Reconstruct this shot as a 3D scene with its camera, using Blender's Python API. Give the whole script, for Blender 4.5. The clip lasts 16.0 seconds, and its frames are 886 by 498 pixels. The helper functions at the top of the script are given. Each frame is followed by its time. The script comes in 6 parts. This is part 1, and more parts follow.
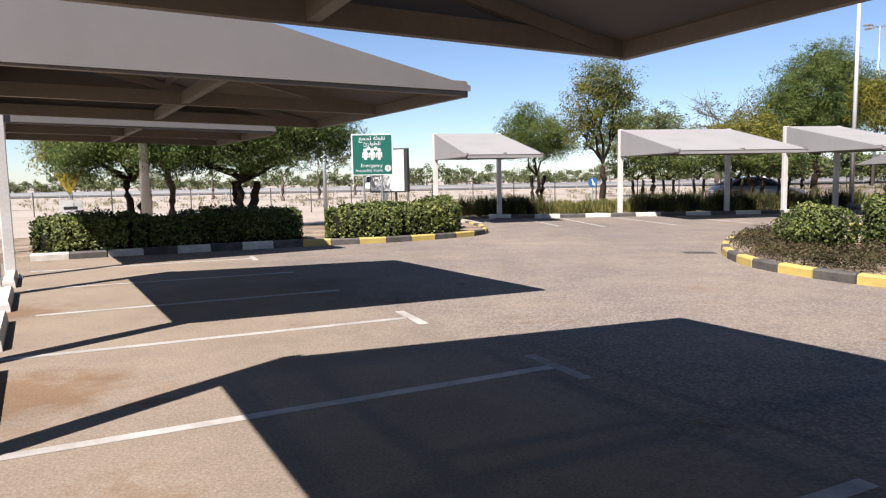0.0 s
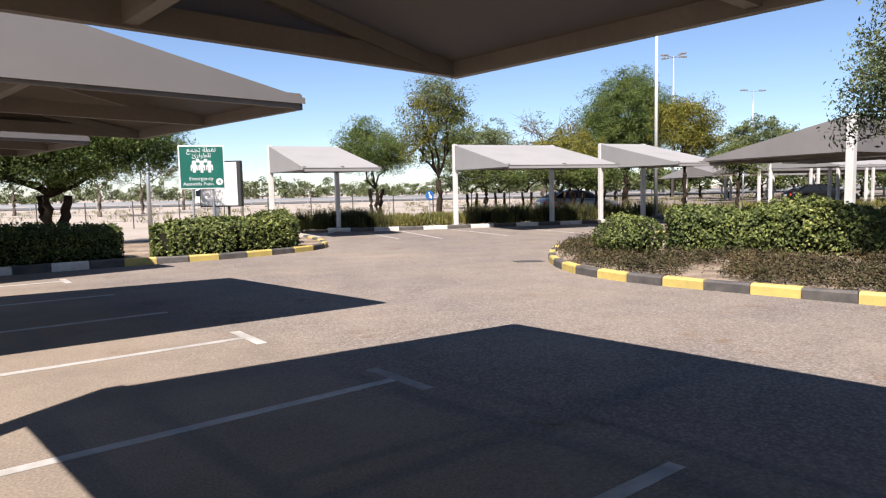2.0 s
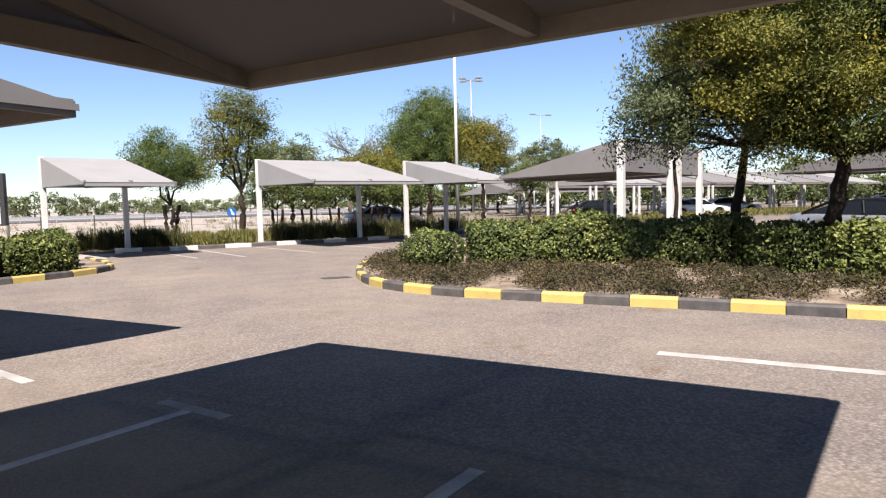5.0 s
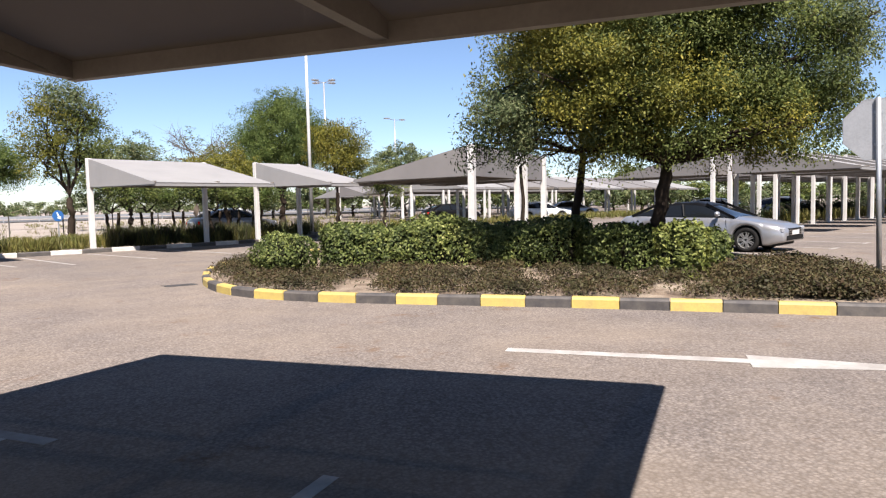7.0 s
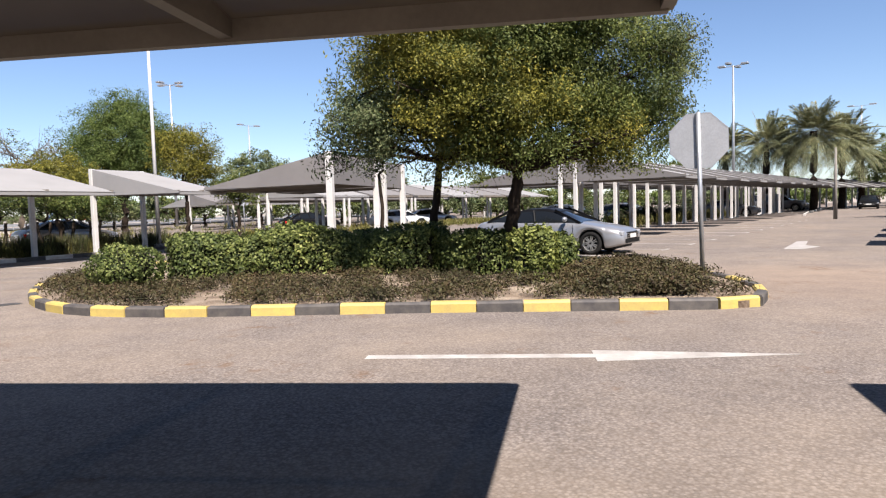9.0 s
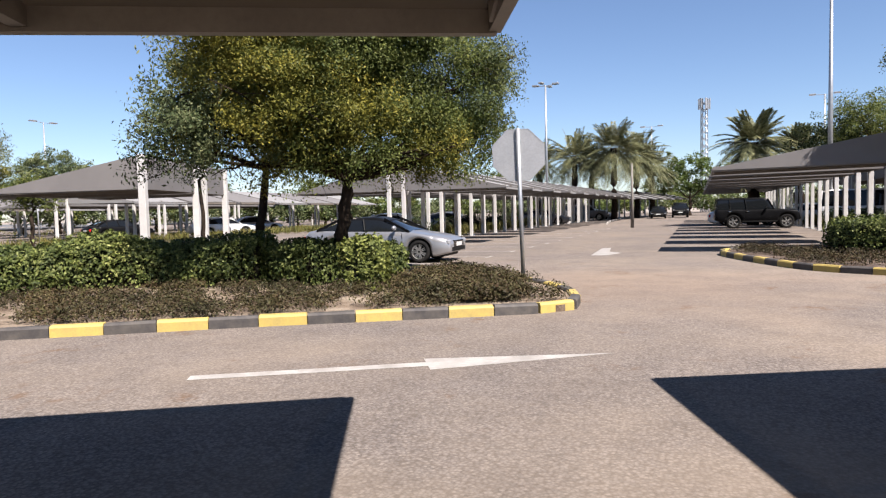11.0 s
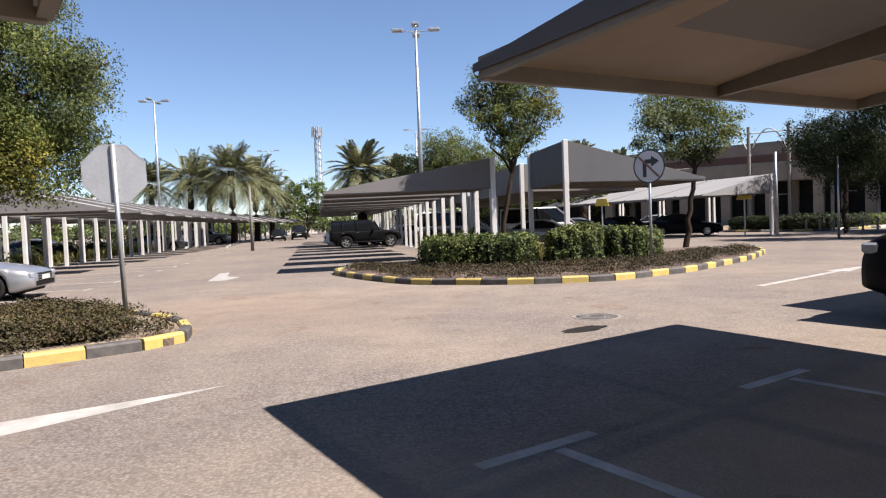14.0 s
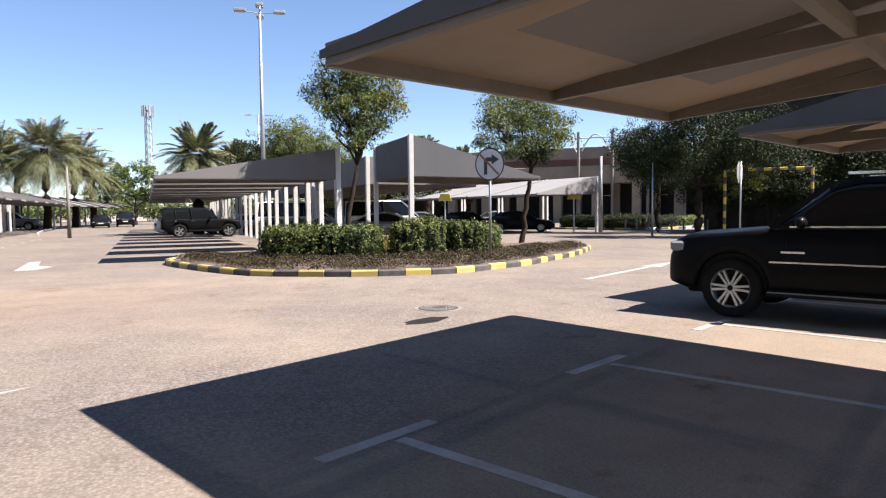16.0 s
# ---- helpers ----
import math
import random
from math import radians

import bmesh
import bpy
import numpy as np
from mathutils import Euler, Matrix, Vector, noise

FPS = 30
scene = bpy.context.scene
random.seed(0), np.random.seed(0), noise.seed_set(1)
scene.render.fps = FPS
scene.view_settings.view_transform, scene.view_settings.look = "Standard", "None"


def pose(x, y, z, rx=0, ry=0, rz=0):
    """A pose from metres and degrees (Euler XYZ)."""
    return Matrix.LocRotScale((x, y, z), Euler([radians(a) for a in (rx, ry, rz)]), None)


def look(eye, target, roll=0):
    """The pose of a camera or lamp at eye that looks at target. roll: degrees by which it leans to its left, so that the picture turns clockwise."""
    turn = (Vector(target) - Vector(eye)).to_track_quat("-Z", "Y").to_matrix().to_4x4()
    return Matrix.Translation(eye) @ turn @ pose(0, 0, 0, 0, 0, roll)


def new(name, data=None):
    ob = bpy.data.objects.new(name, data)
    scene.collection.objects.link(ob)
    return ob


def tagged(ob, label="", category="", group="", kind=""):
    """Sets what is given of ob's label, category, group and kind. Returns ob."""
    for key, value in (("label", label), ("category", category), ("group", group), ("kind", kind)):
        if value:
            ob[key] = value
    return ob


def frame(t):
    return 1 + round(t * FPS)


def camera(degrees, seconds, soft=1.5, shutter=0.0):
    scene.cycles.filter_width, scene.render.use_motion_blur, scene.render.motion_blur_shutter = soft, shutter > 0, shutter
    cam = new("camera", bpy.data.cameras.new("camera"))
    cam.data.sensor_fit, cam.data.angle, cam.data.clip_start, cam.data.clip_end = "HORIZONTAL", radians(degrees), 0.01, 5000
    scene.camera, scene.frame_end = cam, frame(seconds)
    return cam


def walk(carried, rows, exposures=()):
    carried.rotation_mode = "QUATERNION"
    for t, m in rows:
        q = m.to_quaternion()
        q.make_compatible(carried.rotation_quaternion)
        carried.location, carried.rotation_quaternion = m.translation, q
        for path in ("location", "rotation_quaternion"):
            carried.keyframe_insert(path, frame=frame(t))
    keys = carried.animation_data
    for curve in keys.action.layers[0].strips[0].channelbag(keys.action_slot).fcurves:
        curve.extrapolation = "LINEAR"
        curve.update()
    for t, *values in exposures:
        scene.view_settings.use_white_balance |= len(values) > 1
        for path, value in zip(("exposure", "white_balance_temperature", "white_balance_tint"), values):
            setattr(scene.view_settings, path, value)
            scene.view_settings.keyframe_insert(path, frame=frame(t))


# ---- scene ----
cam = camera(67.24, 16.0, soft=1.25)
# seconds, eye x y z, yaw, pitch, roll
ROWS = [
    (0.0, 0.000, 0.000, 1.500, 0.00, -5.75, 1.09),
    (0.5, 0.006, -0.009, 1.500, -3.49, -5.58, 0.85),
    (1.0, 0.013, -0.005, 1.505, -7.38, -5.14, 0.94),
    (1.5, 0.012, 0.003, 1.506, -10.99, -5.15, 1.07),
    (2.0, 0.010, 0.006, 1.507, -13.74, -4.91, 1.27),
    (2.5, 0.029, 0.012, 1.502, -17.59, -4.59, 1.11),
    (3.0, 0.041, 0.026, 1.502, -19.57, -4.29, 1.03),
    (3.5, 0.049, 0.035, 1.506, -22.54, -4.14, 1.11),
    (4.0, 0.052, 0.030, 1.506, -25.03, -4.04, 1.26),
    (6.5, 0.113, 0.037, 1.496, -39.05, -3.92, 1.29),
    (7.0, 0.106, 0.027, 1.494, -42.43, -3.90, 1.28),
    (7.5, 0.114, 0.026, 1.495, -46.16, -3.63, 1.39),
    (8.0, 0.130, 0.023, 1.492, -49.77, -3.43, 1.43),
    (8.5, 0.142, 0.031, 1.489, -51.98, -3.75, 1.51),
    (9.0, 0.156, 0.022, 1.474, -54.37, -3.51, 1.74),
    (11.5, 0.186, 0.085, 1.508, -71.45, -2.37, 1.43),
    (12.0, 0.231, 0.063, 1.507, -73.28, -1.11, 1.73),
    (12.5, 0.289, -0.003, 1.499, -77.79, -1.94, 1.13),
    (13.0, 0.379, -0.035, 1.490, -81.76, -2.88, 0.82),
    (13.5, 0.414, -0.049, 1.483, -90.24, -2.91, 1.86),
    (14.0, 0.444, -0.041, 1.499, -100.74, -2.28, 2.23),
    (14.5, 0.447, -0.041, 1.500, -104.68, -1.67, 1.57),
    (15.0, 0.445, -0.045, 1.491, -107.79, -1.62, 1.39),
    (15.5, 0.458, -0.043, 1.494, -110.58, -2.49, 1.28),
    (16.0, 0.461, -0.045, 1.489, -114.00, -3.25, 0.59),
]
walk(cam, [(t, pose(x, y, z, 90 + pitch, roll, yaw)) for t, x, y, z, yaw, pitch, roll in ROWS], exposures=[(t, e, 6400.0, 15.5) for t, e in ((0.0, 1.62), (4.0, 1.72), (9.0, 1.66), (12.5, 1.58), (13.5, 1.61), (14.5, 1.71), (15.0, 1.77), (16.0, 1.98))])

# ---- light: a high sun from behind, clear sky ----
SUN_AZ, SUN_EL = -146.5, 52.7  # degrees clockwise from +y; up
world = bpy.data.worlds.new("sky")
scene.world = world
world.use_nodes = True
wn = world.node_tree
sky = wn.nodes.new("ShaderNodeTexSky")
sky.sky_type = "NISHITA"
sky.sun_disc = False
sky.sun_elevation, sky.sun_rotation = radians(SUN_EL), radians(SUN_AZ)
sky.air_density, sky.dust_density, sky.ozone_density = 1.0, 0.55, 3.6
sky.altitude = 1000.0
wn.links.new(sky.outputs[0], wn.nodes["Background"].inputs[0])
wn.nodes["Background"].inputs[1].default_value = 0.05
sun = new("sun", bpy.data.lights.new("sun", "SUN"))
sun.data.energy, sun.data.angle, sun.data.color = 5.0, radians(0.55), (1.0, 0.945, 0.86)
sd = Vector((math.sin(radians(SUN_AZ)) * math.cos(radians(SUN_EL)), math.cos(radians(SUN_AZ)) * math.cos(radians(SUN_EL)), math.sin(radians(SUN_EL))))
sun.matrix_world = look(sd * 60, (0, 0, 0))


# ---- materials ----
def material(name, rough=0.8, metal=0.0):
    m = bpy.data.materials.new(name)
    m.use_nodes = True
    b = m.node_tree.nodes["Principled BSDF"]
    b.inputs["Roughness"].default_value, b.inputs["Metallic"].default_value = rough, metal
    return m, m.node_tree, b


def node(nt, kind, **sockets):
    n = nt.nodes.new(kind)
    for k, v in sockets.items():
        n.inputs[k.replace("_", " ")].default_value = v
    return n


def ramp(nt, src, stops):
    r = nt.nodes.new("ShaderNodeValToRGB")
    while len(r.color_ramp.elements) < len(stops):
        r.color_ramp.elements.new(0.5)
    for e, (p, c) in zip(r.color_ramp.elements, stops):
        e.position, e.color = p, (*c, 1)
    nt.links.new(src, r.inputs[0])
    return r.outputs[0]


def mix(nt, fac, a, b, kind="MIX"):
    n = nt.nodes.new("ShaderNodeMix")
    n.data_type, n.blend_type = "RGBA", kind
    for sock, v in ((n.inputs[0], fac), (n.inputs[6], a), (n.inputs[7], b)):
        if hasattr(v, "links"):
            nt.links.new(v, sock)
        else:
            sock.default_value = v if isinstance(v, float) else (*v, 1)
    return n.outputs[2]


def coords(nt, kind="Object"):
    return nt.nodes.new("ShaderNodeTexCoord").outputs[kind]


def position(nt):
    return nt.nodes.new("ShaderNodeNewGeometry").outputs["Position"]


def noise_tex(nt, vec, scale, detail=4.0, rough=0.6):
    n = node(nt, "ShaderNodeTexNoise", Scale=scale, Detail=detail, Roughness=rough)
    nt.links.new(vec, n.inputs["Vector"])
    return n.outputs[0]


def bump(nt, b, height, strength=0.3, dist=0.01):
    n = node(nt, "ShaderNodeBump", Strength=strength, Distance=dist)
    nt.links.new(height, n.inputs["Height"])
    nt.links.new(n.outputs[0], b.inputs["Normal"])


def varied(name, c1, c2, scale=3.0, rough=0.8, metal=0.0, fine=40.0, relief=0.15, spread=0.12, world_space=False):
    """Two tones at two scales with fine relief, and a small shift from object to object."""
    m, nt, b = material(name, rough, metal)
    v = position(nt) if world_space else coords(nt)
    col = mix(nt, ramp(nt, noise_tex(nt, v, scale), [(0.35, (0, 0, 0)), (0.65, (1, 1, 1))]), c1, c2)
    f = noise_tex(nt, v, fine, 3.0)
    col = mix(nt, 0.35, col, ramp(nt, f, [(0.3, (0.55, 0.55, 0.55)), (0.7, (1, 1, 1))]), "MULTIPLY")
    if spread:
        rnd = nt.nodes.new("ShaderNodeObjectInfo").outputs["Random"]
        col = mix(nt, 1.0, col, ramp(nt, rnd, [(0, (1 - spread,) * 3), (1, (1, 1, 1))]), "MULTIPLY")
    nt.links.new(col, b.inputs["Base Color"])
    if relief:
        bump(nt, b, f, relief)
    return m


def asphalt_material():
    m, nt, b = material("asphalt", 0.95)
    b.inputs["Specular IOR Level"].default_value = 0.08
    v = position(nt)
    vor = node(nt, "ShaderNodeTexVoronoi", Scale=42.0)
    nt.links.new(v, vor.inputs["Vector"])
    stone = ramp(nt, vor.outputs["Color"], [(0.0, (0.117, 0.104, 0.094)), (0.5, (0.168, 0.146, 0.131)), (1.0, (0.225, 0.196, 0.174))])
    gap = ramp(nt, vor.outputs["Distance"], [(0.25, (1, 1, 1)), (0.75, (0.66, 0.64, 0.62))])
    col = mix(nt, 1.0, stone, gap, "MULTIPLY")
    # sandy dust, heavier on the stalls than on the road
    sand = ramp(nt, noise_tex(nt, v, 0.35, 6.0, 0.65), [(0.4, (0, 0, 0)), (0.72, (1, 1, 1))])
    col = mix(nt, mix(nt, 0.5, (0, 0, 0), sand), col, (0.2, 0.163, 0.125))
    # sand blown into the bays of the near row
    row = node(nt, "ShaderNodeVectorMath")
    row.operation = "DOT_PRODUCT"
    row.inputs[1].default_value = (0.87, 0.49, 0.0)
    nt.links.new(v, row.inputs[0])
    edge = node(nt, "ShaderNodeMath")
    edge.operation = "ADD"
    nt.links.new(row.outputs["Value"], edge.inputs[0])
    nt.links.new(noise_tex(nt, v, 0.9, 4.0), edge.inputs[1])
    blown = node(nt, "ShaderNodeMapRange")
    for k, val in (("From Min", 4.6), ("From Max", 2.4), ("To Min", 0.0), ("To Max", 0.75)):
        blown.inputs[k].default_value = val
    nt.links.new(edge.outputs[0], blown.inputs["Value"])
    grain = ramp(nt, noise_tex(nt, v, 60.0, 3.0, 0.7), [(0.3, (0.125, 0.098, 0.072)), (0.7, (0.25, 0.203, 0.155))])
    col = mix(nt, blown.outputs[0], col, grain)
    # rusty spill marks in the bays
    for spot, wide in (((-3.07, 4.72, 0.0), 0.9), ((-5.4, 8.0, 0.0), 0.8), ((-1.5, 2.9, 0.0), 0.5)):
        far = node(nt, "ShaderNodeVectorMath")
        far.operation = "DISTANCE"
        far.inputs[1].default_value = spot
        nt.links.new(v, far.inputs[0])
        rag = node(nt, "ShaderNodeMath")
        rag.operation = "MULTIPLY_ADD"
        rag.inputs[1].default_value = 2.2
        nt.links.new(noise_tex(nt, v, 2.2, 7.0, 0.7), rag.inputs[0])
        nt.links.new(far.outputs["Value"], rag.inputs[2])
        spill = node(nt, "ShaderNodeMapRange")
        for k, val in (("From Min", wide + 1.1), ("From Max", wide + 0.5), ("To Min", 0.0), ("To Max", 0.62)):
            spill.inputs[k].default_value = val
        nt.links.new(rag.outputs[0], spill.inputs["Value"])
        col = mix(nt, spill.outputs[0], col, (0.115, 0.062, 0.028))
    # tan dust swept to the island's tip and along the avenue's mouth
    away = node(nt, "ShaderNodeVectorMath")
    away.operation = "DISTANCE"
    away.inputs[1].default_value = (13.5, 1.2, 0.0)
    nt.links.new(v, away.inputs[0])
    swirl = node(nt, "ShaderNodeMath")
    swirl.operation = "MULTIPLY_ADD"
    swirl.inputs[1].default_value = 5.0
    nt.links.new(noise_tex(nt, v, 0.5, 6.0, 0.65), swirl.inputs[0])
    nt.links.new(away.outputs["Value"], swirl.inputs[2])
    swept = node(nt, "ShaderNodeMapRange")
    for k, val in (("From Min", 7.2), ("From Max", 3.4), ("To Min", 0.0), ("To Max", 0.45)):
        swept.inputs[k].default_value = val
    nt.links.new(swirl.outputs[0], swept.inputs["Value"])
    col = mix(nt, swept.outputs[0], col, (0.2, 0.15, 0.113))
    big = ramp(nt, noise_tex(nt, v, 0.09, 3.0), [(0.3, (0.80, 0.80, 0.81)), (0.7, (1.08, 1.05, 1.02))])
    col = mix(nt, 1.0, col, big, "MULTIPLY")
    # worn wheel tracks and patches
    mid = ramp(nt, noise_tex(nt, v, 1.3, 5.0), [(0.3, (0.84, 0.84, 0.85)), (0.6, (1, 1, 1))])
    col = mix(nt, 1.0, col, mid, "MULTIPLY")
    # rust-brown oil stains
    st = ramp(nt, noise_tex(nt, v, 0.8, 3.0), [(0.6, (0, 0, 0)), (0.7, (1, 1, 1))])
    st2 = ramp(nt, noise_tex(nt, v, 6.0, 5.0, 0.7), [(0.45, (0, 0, 0)), (0.6, (1, 1, 1))])
    col = mix(nt, mix(nt, 1.0, mix(nt, 1.0, st, st2, "MULTIPLY"), (0.7, 0.7, 0.7), "MULTIPLY"), col, (0.095, 0.052, 0.025))
    nt.links.new(col, b.inputs["Base Color"])
    bump(nt, b, vor.outputs["Distance"], 0.3, 0.006)
    return m


def sand_material():
    m, nt, b = material("sand", 0.95)
    v = position(nt)
    col = ramp(nt, noise_tex(nt, v, 0.12, 8.0, 0.7), [(0.3, (0.17, 0.138, 0.11)), (0.55, (0.225, 0.193, 0.163)), (0.75, (0.2, 0.165, 0.133))])
    dry = ramp(nt, noise_tex(nt, v, 0.7, 8.0, 0.75), [(0.55, (0, 0, 0)), (0.7, (1, 1, 1))])
    col = mix(nt, mix(nt, 0.5, (0, 0, 0), dry), col, (0.12, 0.095, 0.06))
    nt.links.new(col, b.inputs["Base Color"])
    bump(nt, b, noise_tex(nt, v, 6.0, 6.0), 0.5, 0.05)
    return m


def soil_material(name, a, c, d):
    m, nt, b = material(name, 0.95)
    v = position(nt)
    col = ramp(nt, noise_tex(nt, v, 1.2, 8.0, 0.7), [(0.38, a), (0.5, c), (0.66, d)])
    f = noise_tex(nt, v, 30.0, 4.0)
    col = mix(nt, 0.6, col, ramp(nt, f, [(0.3, (0.4, 0.4, 0.4)), (0.7, (1.1, 1.1, 1.1))]), "MULTIPLY")
    nt.links.new(col, b.inputs["Base Color"])
    bump(nt, b, f, 0.7, 0.03)
    return m


def fabric_material(name, c1, c2, through_light=0.12, mesh=0.009):
    """Weathered shade cloth: a little light comes through the weave."""
    m, nt, b = material(name, 0.75)
    v = coords(nt)
    col = mix(nt, ramp(nt, noise_tex(nt, v, 0.7, 6.0, 0.65), [(0.35, (0, 0, 0)), (0.7, (1, 1, 1))]), c1, c2)
    weave = node(nt, "ShaderNodeTexNoise", Scale=160.0, Detail=2.0)
    nt.links.new(v, weave.inputs["Vector"])
    nt.links.new(col, b.inputs["Base Color"])
    bump(nt, b, weave.outputs[0], 0.12, 0.004)
    tr = node(nt, "ShaderNodeBsdfTranslucent")
    nt.links.new(mix(nt, 1.0, col, (1.0, 0.86, 0.68), "MULTIPLY"), tr.inputs["Color"])
    ms = node(nt, "ShaderNodeMixShader", Fac=through_light)
    nt.links.new(b.outputs[0], ms.inputs[1])
    nt.links.new(tr.outputs[0], ms.inputs[2])
    holes = node(nt, "ShaderNodeMixShader", Fac=mesh ** 0.5)
    nt.links.new(ms.outputs[0], holes.inputs[1])
    nt.links.new(node(nt, "ShaderNodeBsdfTransparent").outputs[0], holes.inputs[2])
    nt.links.new(holes.outputs[0], nt.nodes["Material Output"].inputs["Surface"])
    return m


def leaf_material(name, *tones, glow=0.25):
    """Leaves that differ one from the next; light shines through them."""
    m, nt, b = material(name, 0.6)
    b.inputs["Specular IOR Level"].default_value = 0.16
    rnd = nt.nodes.new("ShaderNodeNewGeometry").outputs["Random Per Island"]
    col = ramp(nt, rnd, [(i / max(1, len(tones) - 1), t) for i, t in enumerate(tones)])
    patch = ramp(nt, noise_tex(nt, position(nt), 0.55, 3.0), [(0.35, (0.72, 0.78, 0.72)), (0.65, (1.15, 1.1, 0.95))])
    col = mix(nt, 1.0, col, patch, "MULTIPLY")
    spray = ramp(nt, noise_tex(nt, position(nt), 2.6, 3.0), [(0.36, (0.62, 0.66, 0.6)), (0.64, (1.22, 1.18, 1.05))])
    col = mix(nt, 1.0, col, spray, "MULTIPLY")
    nt.links.new(col, b.inputs["Base Color"])
    tr = node(nt, "ShaderNodeBsdfTranslucent")
    nt.links.new(col, tr.inputs["Color"])
    ms = node(nt, "ShaderNodeMixShader", Fac=glow)
    nt.links.new(b.outputs[0], ms.inputs[1])
    nt.links.new(tr.outputs[0], ms.inputs[2])
    nt.links.new(ms.outputs[0], nt.nodes["Material Output"].inputs["Surface"])
    return m


def glass_material(name, tint):
    m, nt, b = material(name, 0.04)
    b.inputs["Base Color"].default_value = (*tint, 1)
    b.inputs["Specular IOR Level"].default_value = 0.35
    return m


def paint_material(name, c, rough=0.25, metal=0.0, coat=0.6):
    m, nt, b = material(name, rough, metal)
    v = coords(nt)
    col = mix(nt, 0.5, c, ramp(nt, noise_tex(nt, v, 2.0, 6.0), [(0.3, tuple(k * 0.85 for k in c)), (0.7, tuple(min(1, k * 1.1 + 0.004) for k in c))]))
    nt.links.new(col, b.inputs["Base Color"])
    b.inputs["Coat Weight"].default_value, b.inputs["Coat Roughness"].default_value = coat, 0.06
    return m


ASPHALT, SAND = asphalt_material(), sand_material()
SOIL = soil_material("bed_soil", (0.08, 0.05, 0.03), (0.17, 0.125, 0.085), (0.25, 0.2, 0.145))
MULCH = soil_material("dark_bed_soil", (0.05, 0.031, 0.021), (0.09, 0.06, 0.043), (0.15, 0.11, 0.08))
ROAD = varied("far_road", (0.05, 0.05, 0.052), (0.075, 0.074, 0.072), 0.2, 0.85, world_space=True)
LINE = varied("road_paint", (0.302, 0.286, 0.263), (0.213, 0.196, 0.176), 2.5, 0.8, fine=18.0, relief=0.1, world_space=True)
LINE_OLD = varied("worn_road_paint", (0.2, 0.185, 0.168), (0.12, 0.107, 0.098), 3.0, 0.85, fine=14.0, relief=0.1, world_space=True)
KERB_Y = varied("yellow_kerb_paint", (0.41, 0.305, 0.075), (0.33, 0.245, 0.075), 4.0, 0.7, world_space=True)
KERB_K = varied("black_kerb_paint", (0.033, 0.029, 0.028), (0.075, 0.065, 0.055), 4.0, 0.75, world_space=True)
KERB_W = varied("white_kerb_paint", (0.503, 0.476, 0.435), (0.374, 0.333, 0.286), 4.0, 0.75, world_space=True)
CONCRETE = varied("concrete", (0.21, 0.19, 0.165), (0.15, 0.135, 0.115), 2.0, 0.9)
CANVAS = fabric_material("grey_canvas", (0.15, 0.14, 0.135), (0.125, 0.117, 0.113), 0.10)
CANVAS_W = fabric_material("pale_canvas", (0.225, 0.218, 0.212), (0.195, 0.19, 0.185), 0.10)
CANVAS_D = fabric_material("dark_grey_canvas", (0.077, 0.077, 0.079), (0.062, 0.062, 0.065), 0.05)
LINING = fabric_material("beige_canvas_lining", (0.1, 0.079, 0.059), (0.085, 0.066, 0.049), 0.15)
# brighter copy of LINING: bounced and transmitted light put into its colour
LINING_LIT = fabric_material("lit_beige_canvas_lining", (0.30, 0.225, 0.155), (0.23, 0.168, 0.112), 0.3)
FRAME = varied("cream_steel", (0.155, 0.133, 0.107), (0.125, 0.105, 0.085), 1.5, 0.5, fine=25.0, relief=0.03)
POST = varied("white_steel_post", (0.503, 0.49, 0.469), (0.435, 0.415, 0.388), 1.5, 0.45, fine=25.0, relief=0.03)
STEEL = varied("galvanised_steel", (0.42, 0.43, 0.44), (0.34, 0.35, 0.36), 5.0, 0.42, 0.7, relief=0.03)
SIGN_GREY = varied("sign_back_aluminium", (0.258, 0.263, 0.269), (0.224, 0.23, 0.235), 2.0, 0.5, 0.35, relief=0.02)
WHITE = varied("white_enamel", (0.544, 0.544, 0.53), (0.49, 0.49, 0.476), 2.0, 0.45, relief=0.02)
GREEN = varied("green_sign_enamel", (0.0017, 0.095, 0.067), (0.0022, 0.078, 0.056), 2.0, 0.4, relief=0.02)
BLUE = varied("blue_sign_enamel", (0.011, 0.09, 0.269), (0.011, 0.073, 0.224), 2.0, 0.4, relief=0.02)
YELLOW = varied("yellow_enamel", (0.45, 0.33, 0.03), (0.38, 0.28, 0.035), 2.0, 0.5, relief=0.02)
BLACK = varied("black_enamel", (0.016, 0.016, 0.017), (0.022, 0.022, 0.022), 2.0, 0.45, relief=0.02)
# near-black tarmac colour for the painted shadow beside the manhole
CAST_SHADOW = varied("shadow_dark_tarmac", (0.010, 0.009, 0.008), (0.02, 0.018, 0.016), 9.0, 0.95, world_space=True)
IRON = varied("cast_iron", (0.05, 0.045, 0.04), (0.08, 0.07, 0.06), 8.0, 0.65, 0.4)
BARK = varied("brown_bark", (0.036, 0.026, 0.018), (0.02, 0.0145, 0.011), 6.0, 0.95, fine=30.0, relief=0.6)
BARK_PALE = varied("grey_bark", (0.11, 0.085, 0.062), (0.07, 0.052, 0.04), 6.0, 0.95, fine=30.0, relief=0.6)
LEAF = leaf_material("tree_leaf", (0.042, 0.060, 0.017), (0.086, 0.104, 0.030), (0.150, 0.162, 0.056), glow=0.3)
LEAF_OLIVE = leaf_material("olive_leaf", (0.062, 0.070, 0.016), (0.133, 0.127, 0.027), (0.211, 0.185, 0.039), glow=0.32)
